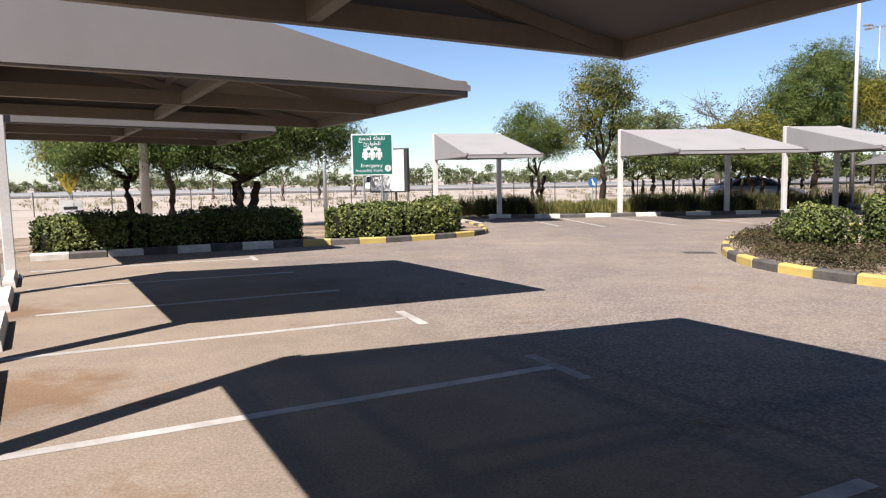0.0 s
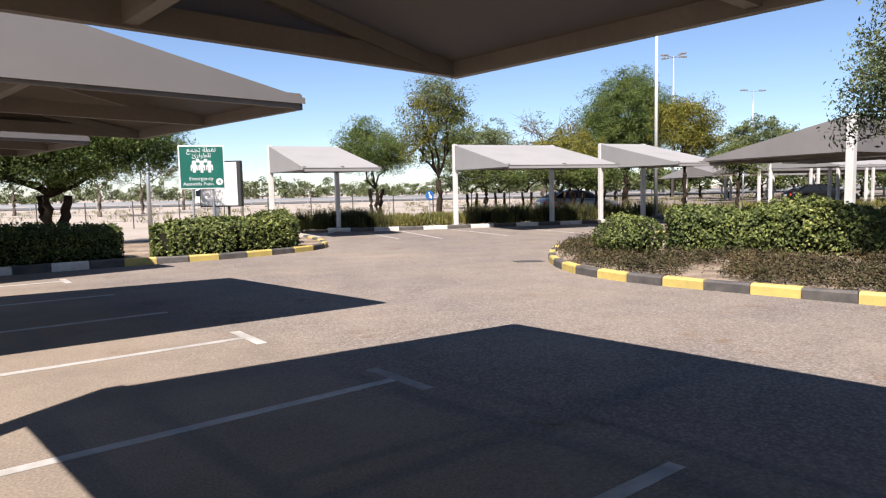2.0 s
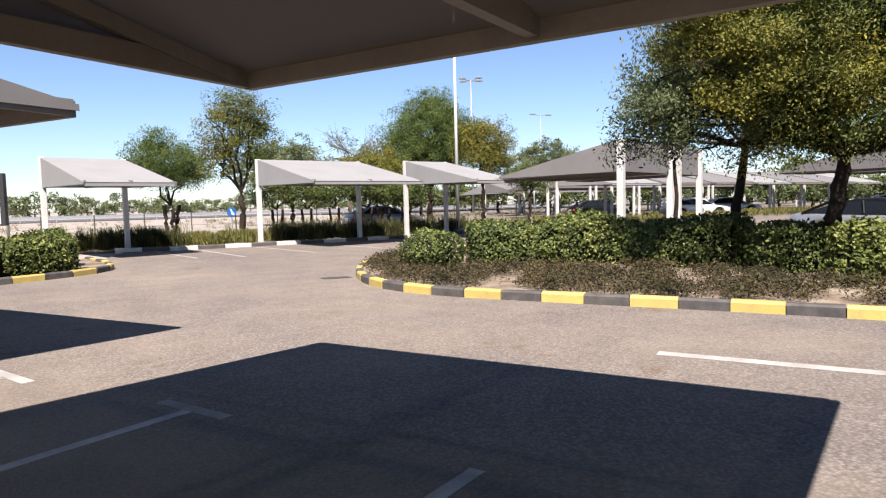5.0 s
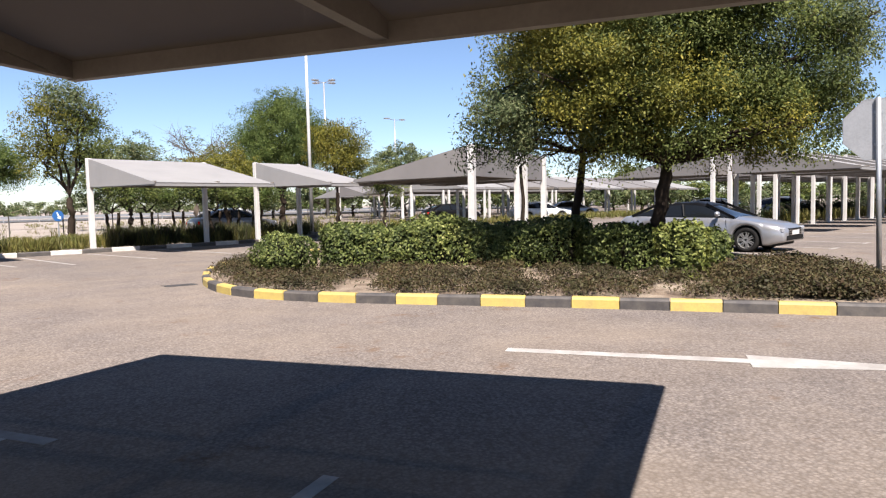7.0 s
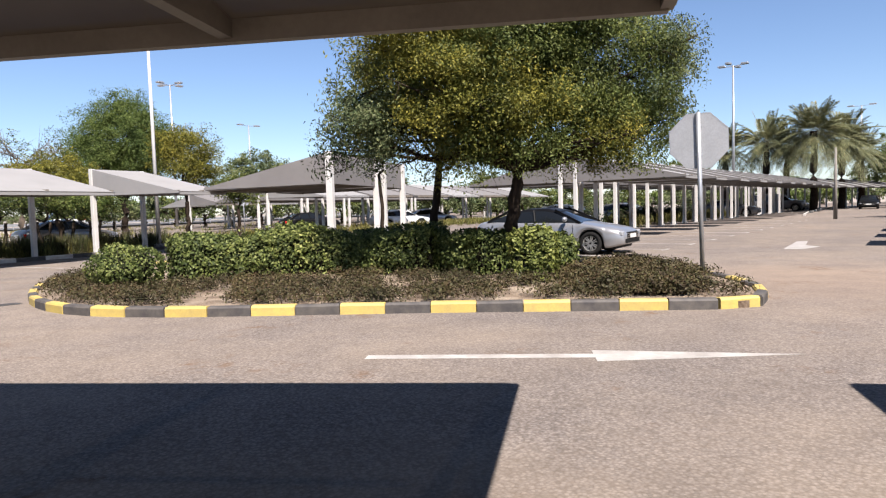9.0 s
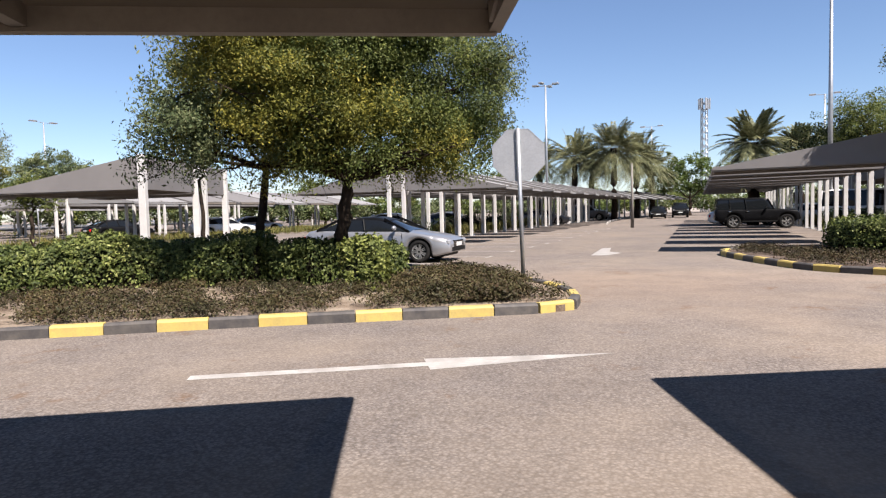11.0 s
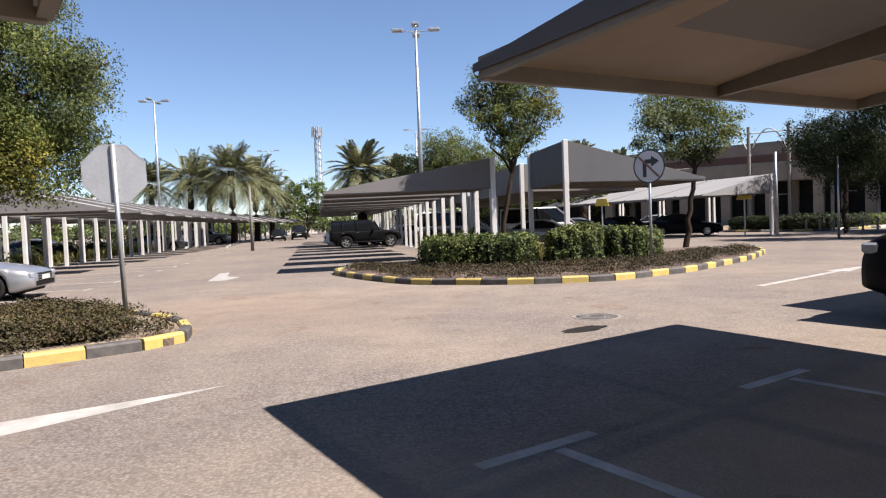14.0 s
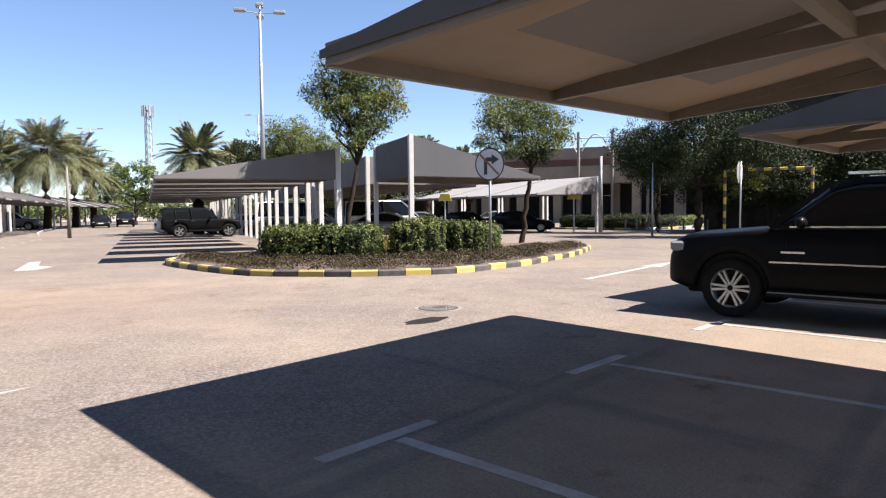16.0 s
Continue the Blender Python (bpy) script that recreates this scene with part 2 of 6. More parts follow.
LEAF_GREY = leaf_material("grey_green_leaf", (0.053, 0.075, 0.035), (0.100, 0.124, 0.066), (0.168, 0.176, 0.105), glow=0.3)
LEAF_FEATHER = leaf_material("feathery_leaf", (0.043, 0.071, 0.018), (0.081, 0.112, 0.034), (0.129, 0.162, 0.060), glow=0.35)
# leaf tones darkened to hold the deep shade by the yard wall
LEAF_DARK = leaf_material("shade_dark_leaf", (0.0083, 0.0142, 0.0053), (0.0150, 0.0255, 0.0083), (0.0307, 0.0405, 0.0150), glow=0.25)
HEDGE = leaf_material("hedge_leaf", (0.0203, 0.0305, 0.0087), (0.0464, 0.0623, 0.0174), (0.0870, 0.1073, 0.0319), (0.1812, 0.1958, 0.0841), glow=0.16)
# lit copy of HEDGE: sunlight is put into the leaf tones
HEDGE_SUNLIT = leaf_material("sunlit_hedge_leaf", (0.03, 0.04, 0.011), (0.07, 0.085, 0.022), (0.13, 0.15, 0.042), (0.2, 0.21, 0.08), glow=0.18)
# near-black for plant cores: the shade between leaves put into colour
SHADE_CORE = varied("inner_shade_core", (0.015, 0.014, 0.008), (0.009, 0.0085, 0.005), 5.0, 0.95, relief=0.5)
COVER = leaf_material("ground_cover_leaf", (0.038, 0.024, 0.017), (0.058, 0.040, 0.026), (0.042, 0.042, 0.018), (0.085, 0.07, 0.044), glow=0.15)
COVER_DARK = leaf_material("dark_ground_cover_leaf", (0.0310, 0.0187, 0.0130), (0.0468, 0.0310, 0.0202), (0.0346, 0.0324, 0.0144), (0.0576, 0.0432, 0.0288), glow=0.12)
GRASS = leaf_material("dry_grass", (0.1104, 0.0966, 0.0345), (0.1656, 0.1449, 0.0552), (0.0897, 0.1035, 0.0276), glow=0.25)
GRASS_DARK = leaf_material("dark_tussock", (0.0288, 0.0352, 0.0144), (0.0560, 0.0592, 0.0240), (0.0400, 0.0320, 0.0240), glow=0.15)
PALM = leaf_material("palm_leaf", (0.065, 0.069, 0.038), (0.108, 0.112, 0.065), (0.180, 0.176, 0.112), glow=0.15)
BUFF = varied("buff_render", (0.26, 0.22, 0.17), (0.22, 0.185, 0.14), 0.6, 0.9)
TERRACOTTA = varied("terracotta_render", (0.21, 0.095, 0.06), (0.18, 0.075, 0.05), 0.6, 0.9)
# stone tones darkened to hold the deep shade of the yard
SHADED_WALL = varied("shaded_stone_wall", (0.055, 0.048, 0.037), (0.03, 0.026, 0.021), 1.2, 0.95, fine=9.0, relief=0.5)
# near-black that stands in for shade inside openings
SHADE = varied("shade_dark_interior", (0.03, 0.028, 0.026), (0.02, 0.02, 0.02), 1.0, 0.9, relief=0)
SILVER = paint_material("silver_car_paint", (0.30, 0.30, 0.31), 0.3, 0.65)
CAR_BLACK = paint_material("black_car_paint", (0.004, 0.004, 0.0045), 0.35, 0.0, 0.0)
CAR_BLACK.node_tree.nodes["Principled BSDF"].inputs["Specular IOR Level"].default_value = 0.07
CAR_WHITE = paint_material("white_car_paint", (0.49, 0.49, 0.483), 0.3)
CAR_GREY = paint_material("grey_car_paint", (0.10, 0.10, 0.105), 0.3, 0.4)
GLASS = glass_material("dark_car_glass", (0.006, 0.007, 0.008))
RUBBER = varied("tyre_rubber", (0.009, 0.009, 0.009), (0.016, 0.015, 0.014), 4.0, 0.9, relief=0.1)
ALLOY = varied("alloy", (0.62, 0.61, 0.59), (0.52, 0.51, 0.49), 4.0, 0.3, 0.8, relief=0.0)
TRIM = varied("black_trim", (0.007, 0.007, 0.007), (0.01, 0.01, 0.01), 4.0, 0.6, relief=0.05)
CHROME = varied("chrome", (0.7, 0.7, 0.7), (0.62, 0.62, 0.62), 4.0, 0.12, 1.0, relief=0.0)
LENS = glass_material("lamp_lens", (0.20, 0.205, 0.215))
RED_LENS = glass_material("red_lamp_lens", (0.30, 0.01, 0.01))
# matt dark surfaces hardly shine
for dull in (RUBBER, TRIM, CAST_SHADOW, BARK, SHADE_CORE, SHADE, SHADED_WALL):
    dull.node_tree.nodes["Principled BSDF"].inputs["Specular IOR Level"].default_value = 0.1


# ---- mesh helpers ----
def mesh_of(name, bm, mat, smooth=False):
    me = bpy.data.meshes.new(name)
    bm.to_mesh(me)
    bm.free()
    for m in mat if isinstance(mat, (list, tuple)) else [mat]:
        me.materials.append(m)
    if smooth:
        me.polygons.foreach_set("use_smooth", [True] * len(me.polygons))
    return me


def part(name, bm, mat, parent, label="", smooth=False):
    ob = new(name, mesh_of(name, bm, mat, smooth))
    ob.parent = parent
    if label:
        tagged(ob, label)
    return ob


def thing(name, at, turn=0.0, label="", category="", group="", kind=""):
    ob = new(name)
    ob.empty_display_size = 0.3
    ob.matrix_basis = pose(*at, 0, 0, turn)
    return tagged(ob, label, category, group, kind)


def box(bm, lo, hi, bevel=0.0, m=None):
    r = bmesh.ops.create_cube(bm, size=1.0)
    s = [b - a for a, b in zip(lo, hi)]
    c = [(a + b) / 2 for a, b in zip(lo, hi)]
    mat = Matrix.Translation(c) @ Matrix.Diagonal((*s, 1))
    bmesh.ops.transform(bm, matrix=(m @ mat) if m else mat, verts=r["verts"])
    if bevel:
        es = {e for v in r["verts"] for e in v.link_edges}
        bmesh.ops.bevel(bm, geom=list(es), offset=bevel, segments=1, affect="EDGES")
    return bm


def beam(bm, a, b, w, h):
    """A rectangular bar from a to b, w wide and h deep."""
    a, b = Vector(a), Vector(b)
    d = b - a
    x = d.normalized()
    side = x.cross(Vector((0, 0, 1)))
    side = side.normalized() if side.length > 1e-4 else Vector((1, 0, 0))
    up = side.cross(x)
    m = Matrix((x, side, up)).transposed().to_4x4()
    m.translation = (a + b) / 2
    r = bmesh.ops.create_cube(bm, size=1.0)
    bmesh.ops.transform(bm, matrix=m @ Matrix.Diagonal((d.length, w, h, 1)), verts=r["verts"])
    return bm


def rod(bm, a, b, r0, r1=None, seg=10):
    a, b = Vector(a), Vector(b)
    d = b - a
    r = bmesh.ops.create_cone(bm, cap_ends=True, segments=seg, radius1=r0, radius2=r0 if r1 is None else r1, depth=d.length)
    m = d.to_track_quat("Z", "Y").to_matrix().to_4x4()
    m.translation = (a + b) / 2
    bmesh.ops.transform(bm, matrix=m, verts=r["verts"])
    return bm


def prism(bm, outline, lo, hi, m=None):
    """An outline of (x, y) raised from lo to hi."""
    m = m or Matrix()
    a = [bm.verts.new(m @ Vector((x, y, lo))) for x, y in outline]
    b = [bm.verts.new(m @ Vector((x, y, hi))) for x, y in outline]
    bm.faces.new(a[::-1]), bm.faces.new(b)
    for i in range(len(a)):
        j = (i + 1) % len(a)
        bm.faces.new((a[i], a[j], b[j], b[i]))
    return bm


def slab(bm, quad, thick):
    """A flat panel of any outline in space, thickened along its normal."""
    p = [Vector(q) for q in quad]
    n = (p[1] - p[0]).cross(p[2] - p[0]).normalized() * thick
    a = [bm.verts.new(q) for q in p]
    b = [bm.verts.new(q + n) for q in p]
    bm.faces.new(a[::-1]), bm.faces.new(b)
    for i in range(len(a)):
        j = (i + 1) % len(a)
        bm.faces.new((a[i], a[j], b[j], b[i]))
    return bm


def arrays_mesh(name, verts, faces, mat):
    """A mesh from numpy arrays of corners and of quads."""
    me = bpy.data.meshes.new(name)
    me.vertices.add(len(verts))
    me.vertices.foreach_set("co", np.asarray(verts, np.float32).ravel())
    n, k = faces.shape
    me.loops.add(n * k)
    me.loops.foreach_set("vertex_index", faces.astype(np.int32).ravel())
    me.polygons.add(n)
    me.polygons.foreach_set("loop_start", np.arange(0, n * k, k, dtype=np.int32))
    me.update(calc_edges=True)
    for m in mat if isinstance(mat, (list, tuple)) else [mat]:
        me.materials.append(m)
    return me


def leaves(points, normals, length, width, rng, droop=0.0, jitter=0.8):
    """One folded diamond-shaped leaf at each point."""
    n = len(points)
    nrm = normals + rng.normal(0, jitter, (n, 3))
    nrm /= np.linalg.norm(nrm, axis=1)[:, None] + 1e-9
    t = rng.normal(0, 1, (n, 3))
    t[:, 2] -= droop
    t -= nrm * np.sum(t * nrm, axis=1)[:, None]
    t /= np.linalg.norm(t, axis=1)[:, None] + 1e-9
    s = np.cross(nrm, t)
    k = rng.uniform(0.6, 1.3, (n, 1))
    L, W = length * k, width * k
    a, c = points - t * L / 2, points + t * L / 2
    b = points + s * W / 2 + nrm * W * 0.15
    d = points - s * W / 2 + nrm * W * 0.15
    v = np.stack([a, b, c, d], 1).reshape(-1, 3)
    f = np.arange(4 * n).reshape(n, 4)
    return v, f


def scatter(parent, name, groups, mat):
    """Joins leaf arrays into one part."""
    vs, fs, k = [], [], 0
    for v, f in groups:
        vs.append(v), fs.append(f + k)
        k += len(v)
    ob = new(name, arrays_mesh(name, np.concatenate(vs), np.concatenate(fs), mat))
    ob.parent = parent
    return ob


def inside(x, y, poly):
    hit = np.zeros(np.shape(x), bool)
    j = len(poly) - 1
    for i in range(len(poly)):
        (xi, yi), (xj, yj) = poly[i], poly[j]
        hit ^= ((yi > y) != (yj > y)) & (x < (xj - xi) * (y - yi) / (yj - yi + 1e-12) + xi)
        j = i
    return hit


def along(path, step, begin=0.0):
    """Points at even steps along a line of (x, y); with begin, steps of that exact length from there on."""
    p = np.array(path, float)
    seg = np.linalg.norm(np.diff(p, axis=0), axis=1)
    s = np.concatenate([[0], np.cumsum(seg)])
    n = max(1, round(s[-1] / step))
    q = np.arange(begin, s[-1], step) if begin else np.linspace(0, s[-1], n + 1)
    return np.stack([np.interp(q, s, p[:, 0]), np.interp(q, s, p[:, 1])], 1)


def smooth_line(path, n=6):
    """A Catmull-Rom curve through the points."""
    p = [Vector((*q, 0)) for q in path]
    out = []
    for i in range(len(p) - 1):
        a, b, c, d = p[max(i - 1, 0)], p[i], p[i + 1], p[min(i + 2, len(p) - 1)]
        for k in range(n):
            t = k / n
            v = 0.5 * ((2 * b) + (c - a) * t + (2 * a - 5 * b + 4 * c - d) * t * t + (3 * b - a - 3 * c + d) * t ** 3)
            out.append((v.x, v.y))
    return out + [tuple(path[-1])]


def bearing(az, dist):
    """Plan place at a bearing (degrees clockwise from +y) and distance from the start."""
    return dist * math.sin(radians(az)), dist * math.cos(radians(az))


# ---- ground ----
def grid_ground():
    def axis(near, far, n):
        k = np.linspace(-1, 1, n)
        return np.sign(k) * (np.abs(k) * near + np.abs(k) ** 7 * (far - near))
    xs, ys = axis(260, 2500, 141), axis(260, 2500, 141)
    X, Y = np.meshgrid(xs, ys, indexing="ij")
    rise = np.clip((Y - 32 - np.maximum(0, X - 14) * 1.6) / 50, 0, 1)
    Z = -0.06 + 0.3 * rise * rise * (3 - 2 * rise)
    r = np.random.default_rng(4)
    Z += np.where((rise > 0.02) & (rise < 0.98), r.normal(0, 0.03, Z.shape), 0)
    v = np.stack([X, Y, Z], -1).reshape(-1, 3)
    i = np.arange(141 * 141).reshape(141, 141)
    f = np.stack([i[:-1, :-1], i[1:, :-1], i[1:, 1:], i[:-1, 1:]], -1).reshape(-1, 4)
    ob = new("ground", arrays_mesh("ground", v, f, SAND))
    ob.data.polygons.foreach_set("use_smooth", [True] * len(f))
    return tagged(ob, "pale sandy desert ground with dry scrub patches", "ground", kind="structure")


grid_ground()
LOT = [(-45, -90), (170, -90), (170, 120), (45, 120), (24, 40), (17.2, 27.8), (13.2, 26.35), (6.6, 26.25), (2.2, 27.3), (0.9, 22.0), (1.25, 19.3), (0.8, 18.35), (-2.0, 16.6), (-8.7, 14.0), (-12, 11.5), (-45, -20)]
bm = bmesh.new()
prism(bm, LOT, -0.3, 0.0)
tagged(new("car_park_surface", mesh_of("car_park_surface", bm, ASPHALT)), "sun-bleached coarse tarmac of the car park, dusted with sand", "tarmac", kind="structure")


def strip(name, a, b, width, z, mat, label, category):
    bm = beam(bmesh.new(), (*a, z - 0.15), (*b, z - 0.15), width, 0.3)
    return tagged(new(name, mesh_of(name, bm, mat)), label, category, kind="structure")


strip("far_road", (-500, 95), (520, 132), 26.0, 0.34, ROAD, "grey highway running past the car park", "road")
for k in (-13.5, 0.0):
    strip("guard_rail", (-500, 95 + k), (520, 132 + k), 0.12, 1.0, STEEL, "long grey steel guard rail along the highway", "guard rail")
    for i in range(70):
        x = -140 + 4 * i
        bm = box(bmesh.new(), (x - 0.06, 113.1 + k + 0.0363 * x - 0.06, 0.2), (x + 0.06, 113.1 + k + 0.0363 * x + 0.06, 0.72))
        tagged(new("guard_rail_post", mesh_of("guard_rail_post", bm, STEEL)), "short steel post of the guard rail", "guard rail", kind="structure")


def flat_mark(name, outline, mat, label, z=0.004):
    bm = prism(bmesh.new(), outline, z - 0.003, z)
    return tagged(new(name, mesh_of(name, bm, mat)), label, "road marking", kind="structure")


def line_outline(a, b, w):
    a, b = Vector(a), Vector(b)
    n = (b - a).normalized()
    n = Vector((-n.y, n.x)) * w / 2
    return [tuple(a + n), tuple(a - n), tuple(b - n), tuple(b + n)]


STALL = "white painted parking bay line on the tarmac"
# bays beside the start of the walk: line and tee at its road end
for a, b, tee in (((-3.97, 5.78), (-0.43, 7.31), True), ((-2.55, 3.60), (0.84, 5.24), True), ((-6.3, 9.9), (-2.60, 11.4), False),
                  ((-4.9, 7.85), (-1.50, 9.34), False), ((-7.6, 12.13), (-3.99, 13.67), True), ((-1.7, 1.35), (2.05, 3.12), False)):
    flat_mark("parking_line", line_outline(a, b, 0.10), LINE, STALL)
    d = (Vector(b) - Vector(a)).normalized()
    n = Vector((-d.y, d.x))
    p = Vector(b) + d * 0.05
    if tee:
        flat_mark("parking_line_end", line_outline(p + n * 0.4, p - n * 0.4, 0.11), LINE if b[0] < 0 else LINE_OLD, "short white cross bar ending a parking bay line")
# bays on the far side of the near row
for a, b in (((5.62, -4.10), (2.2, -5.6)), ((4.50, -1.52), (1.2, -2.95)), ((6.75, -6.75), (3.4, -8.1)), ((7.9, -9.4), (4.4, -10.7))):
    flat_mark("parking_line", line_outline(a, b, 0.10), LINE, STALL)
    d = (Vector(b) - Vector(a)).normalized()
    n = Vector((-d.y, d.x))
    flat_mark("parking_line_end", line_outline(Vector(a) + n * 0.5 + Vector((0.05, 0.12)), Vector(a) - n * 0.5 + Vector((0.05, 0.12)), 0.11), LINE, "short white cross bar ending a parking bay line")
# bays under the pale canopies
for a, b in (((3.1, 25.9), (3.75, 21.6)), ((4.6, 25.7), (5.05, 20.9)), ((6.65, 25.8), (7.35, 21.0)), ((9.1, 25.9), (9.8, 21.2)), ((11.5, 25.9), (12.2, 21.4)), ((13.9, 26.0), (14.6, 21.6))):
    flat_mark("parking_line", line_outline(a, b, 0.09), LINE, STALL)
# bays along the avenue
for i in range(12):
    x = 17.9 + 2.75 * i
    flat_mark("parking_line", line_outline((x, 6.4 - 0.04 * i), (x + 0.2, 11.2), 0.09), LINE, STALL)
    flat_mark("parking_line_end", line_outline((x - 0.35, 6.4 - 0.04 * i), (x + 0.35, 6.42 - 0.04 * i), 0.1), LINE, "short white cross bar ending a parking bay line")
    flat_mark("parking_line", line_outline((24.0 + 2.45 * i, 0.6), (24.3 + 2.45 * i, -4.2), 0.09), LINE, STALL)


def road_arrow(tail, tip, shaft, half, head, z=0.005):
    a, b = Vector(tail), Vector(tip)
    d = (b - a).normalized()
    n = Vector((-d.y, d.x))
    h = b - d * head
    pts = [a + n * shaft / 2, a - n * shaft / 2, h - n * shaft / 2, h - n * half, b, h + n * half, h + n * shaft / 2]
    return flat_mark("road_arrow", [tuple(p) for p in pts], LINE, "long white painted direction arrow on the tarmac", z)


road_arrow((5.06, 4.54), (7.14, 0.89), 0.16, 0.24, 1.95)
road_arrow((12.2, -8.6), (14.9, -13.6), 0.16, 0.26, 1.9)
flat_mark("road_arrow", [(21.4, 3.25), (21.5, 2.75), (22.6, 2.45), (23.2, 2.9), (25.3, 3.1), (25.1, 3.4), (22.6, 3.3)], LINE, "bent white painted direction arrow on the tarmac")
bm = prism(bmesh.new(), [(4.78, 13.42), (4.78, 13.08), (5.34, 12.98), (5.36, 13.32)], -0.01, 0.006)
tagged(new("drain_cover", mesh_of("drain_cover", bm, IRON)), "rectangular worn drain cover set in the tarmac", "drain cover", kind="structure")


def manhole(at, r):
    t = thing("manhole_cover", (*at, 0), 0, "round cast-iron manhole cover in a concrete ring", "manhole cover")
    ring = [(r * 1.0 * math.cos(a * math.tau / 32), r * math.sin(a * math.tau / 32)) for a in range(32)]
    part("ring", prism(bmesh.new(), ring, -0.02, 0.005), CONCRETE, t)
    lid = [(x * 0.86, y * 0.86) for x, y in ring]
    part("lid", prism(bmesh.new(), lid, -0.02, 0.009), IRON, t)
    bm = bmesh.new()
    for k in range(3, 7):
        n = int(4 + k * 3)
        for i in range(n):
            a = i * math.tau / n
            q = r * 0.12 * k
            box(bm, (-0.022, -0.012, 0.008), (0.022, 0.012, 0.013), 0, pose(q * math.cos(a), q * math.sin(a), 0, 0, 0, math.degrees(a) + 90))
    part("studs", bm, CONCRETE, t)


manhole((9.79, -4.10), 0.36)
rp = random.Random(8)
# a cast shadow drawn as a dark ragged oval on the ground
flat_mark("oil_patch", [(8.80 + (0.40 + rp.uniform(-0.07, 0.05)) * math.cos(k * math.tau / 18) * 0.47 - 0.30 * math.sin(k * math.tau / 18) * 0.5, -3.50 - (0.40 + rp.uniform(-0.07, 0.05)) * math.cos(k * math.tau / 18) * 0.88 - 0.30 * math.sin(k * math.tau / 18) * 0.28) for k in range(18)], CAST_SHADOW, "dark oval on the tarmac, a cast shadow put into colour")


# ---- kerbs, one stone at a time ----
def kerb(name, path, mats, label, step=0.62, h=0.15, w=0.16, first=0, begin=0.0):
    top = thing(name, (0, 0, 0), 0, label, "kerb", kind="structure")
    pts = along(path, step, begin)
    rng = random.Random(len(path) * 7 + first)
    for i in range(len(pts) - 1):
        a, b = Vector((*pts[i], 0)), Vector((*pts[i + 1], 0))
        d = (b - a)
        ln = d.length - 0.012
        bm = bmesh.new()
        r = [(-ln / 2, -w / 2), (ln / 2, -w / 2), (ln / 2, w / 2), (-ln / 2, w / 2)]
        lo = [bm.verts.new((x, y, -0.05)) for x, y in r]
        md = [bm.verts.new((x, y, h - 0.03)) for x, y in r]
        up = [bm.verts.new((x * (1 - 0.008 / ln), y * 0.72, h + rng.uniform(-0.006, 0.006))) for x, y in r]
        for p, q in ((lo, md), (md, up)):
            for k in range(4):
                bm.faces.new((p[k], p[(k + 1) % 4], q[(k + 1) % 4], q[k]))
        bm.faces.new(up)
        ob = part("kerb_stone", bm, mats[(i + first) % len(mats)], top)
        ob.matrix_basis = pose(*((a + b) / 2), 0, rng.uniform(-0.4, 0.4), math.degrees(math.atan2(d.y, d.x)) + rng.uniform(-0.5, 0.5))
    return top


ISLAND = smooth_line([(8.3, 17.2), (6.9, 15.6), (6.05, 14.2), (5.36, 12.5), (5.14, 11.0), (5.32, 9.95), (5.71, 9.0), (6.35, 7.9), (7.0, 6.83), (7.67, 5.74), (8.3, 4.6), (8.95, 3.42), (9.6, 2.26), (9.95, 1.88), (10.7, 1.9), (11.6, 2.2), (12.9, 3.1), (15.0, 5.4)], 5)
ISLAND_BACK = [(16.6, 8.0), (16.8, 11.5), (15.5, 15.5), (12.5, 18.2), (10.0, 18.4)]
ISLAND_2 = smooth_line([(24.6, -1.7), (22.6, -0.75), (21.3, -0.62), (18.7, -1.42), (16.8, -2.3), (15.95, -3.35), (15.3, -4.45), (14.98, -5.6), (14.9, -6.8), (15.45, -8.15), (16.0, -9.4), (17.3, -11.15), (18.7, -12.95), (21.2, -15.3), (23.2, -16.3)], 5)
ISLAND_2_BACK = [(25.2, -15.0), (25.6, -9.0), (25.6, -4.0)]
BED = [(-8.75, 14.0), (-7.5, 14.5), (-6.3, 15.3), (-5.0, 15.95), (-3.5, 16.5), (-2.0, 16.6), (-0.6, 17.22), (0.4, 17.95), (0.95, 18.5), (1.25, 19.3), (1.15, 21.0), (0.8, 23.0)]
BED_BACK = [(-3, 24.5), (-8, 22.5), (-13.5, 19.0), (-11.0, 14.5)]
kerb("kerb_island", ISLAND, (KERB_Y, KERB_K), "yellow and black painted kerb round the planted island", 0.6525, begin=0.035)
kerb("kerb_island_back", ISLAND[-1:] + ISLAND_BACK, (KERB_K, KERB_Y), "yellow and black painted kerb behind the planted island", 0.9)
kerb("kerb_second_island", ISLAND_2, (KERB_K, KERB_Y), "black and yellow painted kerb round the half-moon planting island", 0.6225, begin=0.30)
kerb("kerb_hedge_white", BED[:5], (KERB_W, KERB_K), "white and black painted kerb before the hedge", 0.72)
kerb("kerb_hedge_yellow", BED[4:], (KERB_Y, KERB_K), "yellow and black painted kerb round the end of the hedge bed", 0.68)
kerb("kerb_canopy_row", [(1.9, 27.4), (3.6, 26.4), (6.6, 26.3), (13.2, 26.4), (17.2, 27.9), (24, 40)], (KERB_W, KERB_K), "white and black kerb behind the pale canopies", 1.0)
kerb("kerb_third_island", [(50, -29.0), (44.5, -29.3), (40.0, -30.2), (38.2, -32.5), (38.6, -36.4), (42.0, -44.0), (46.7, -53.0)], (KERB_W, KERB_K, KERB_Y, KERB_K), "banded kerb round the far hedge island", 1.1)
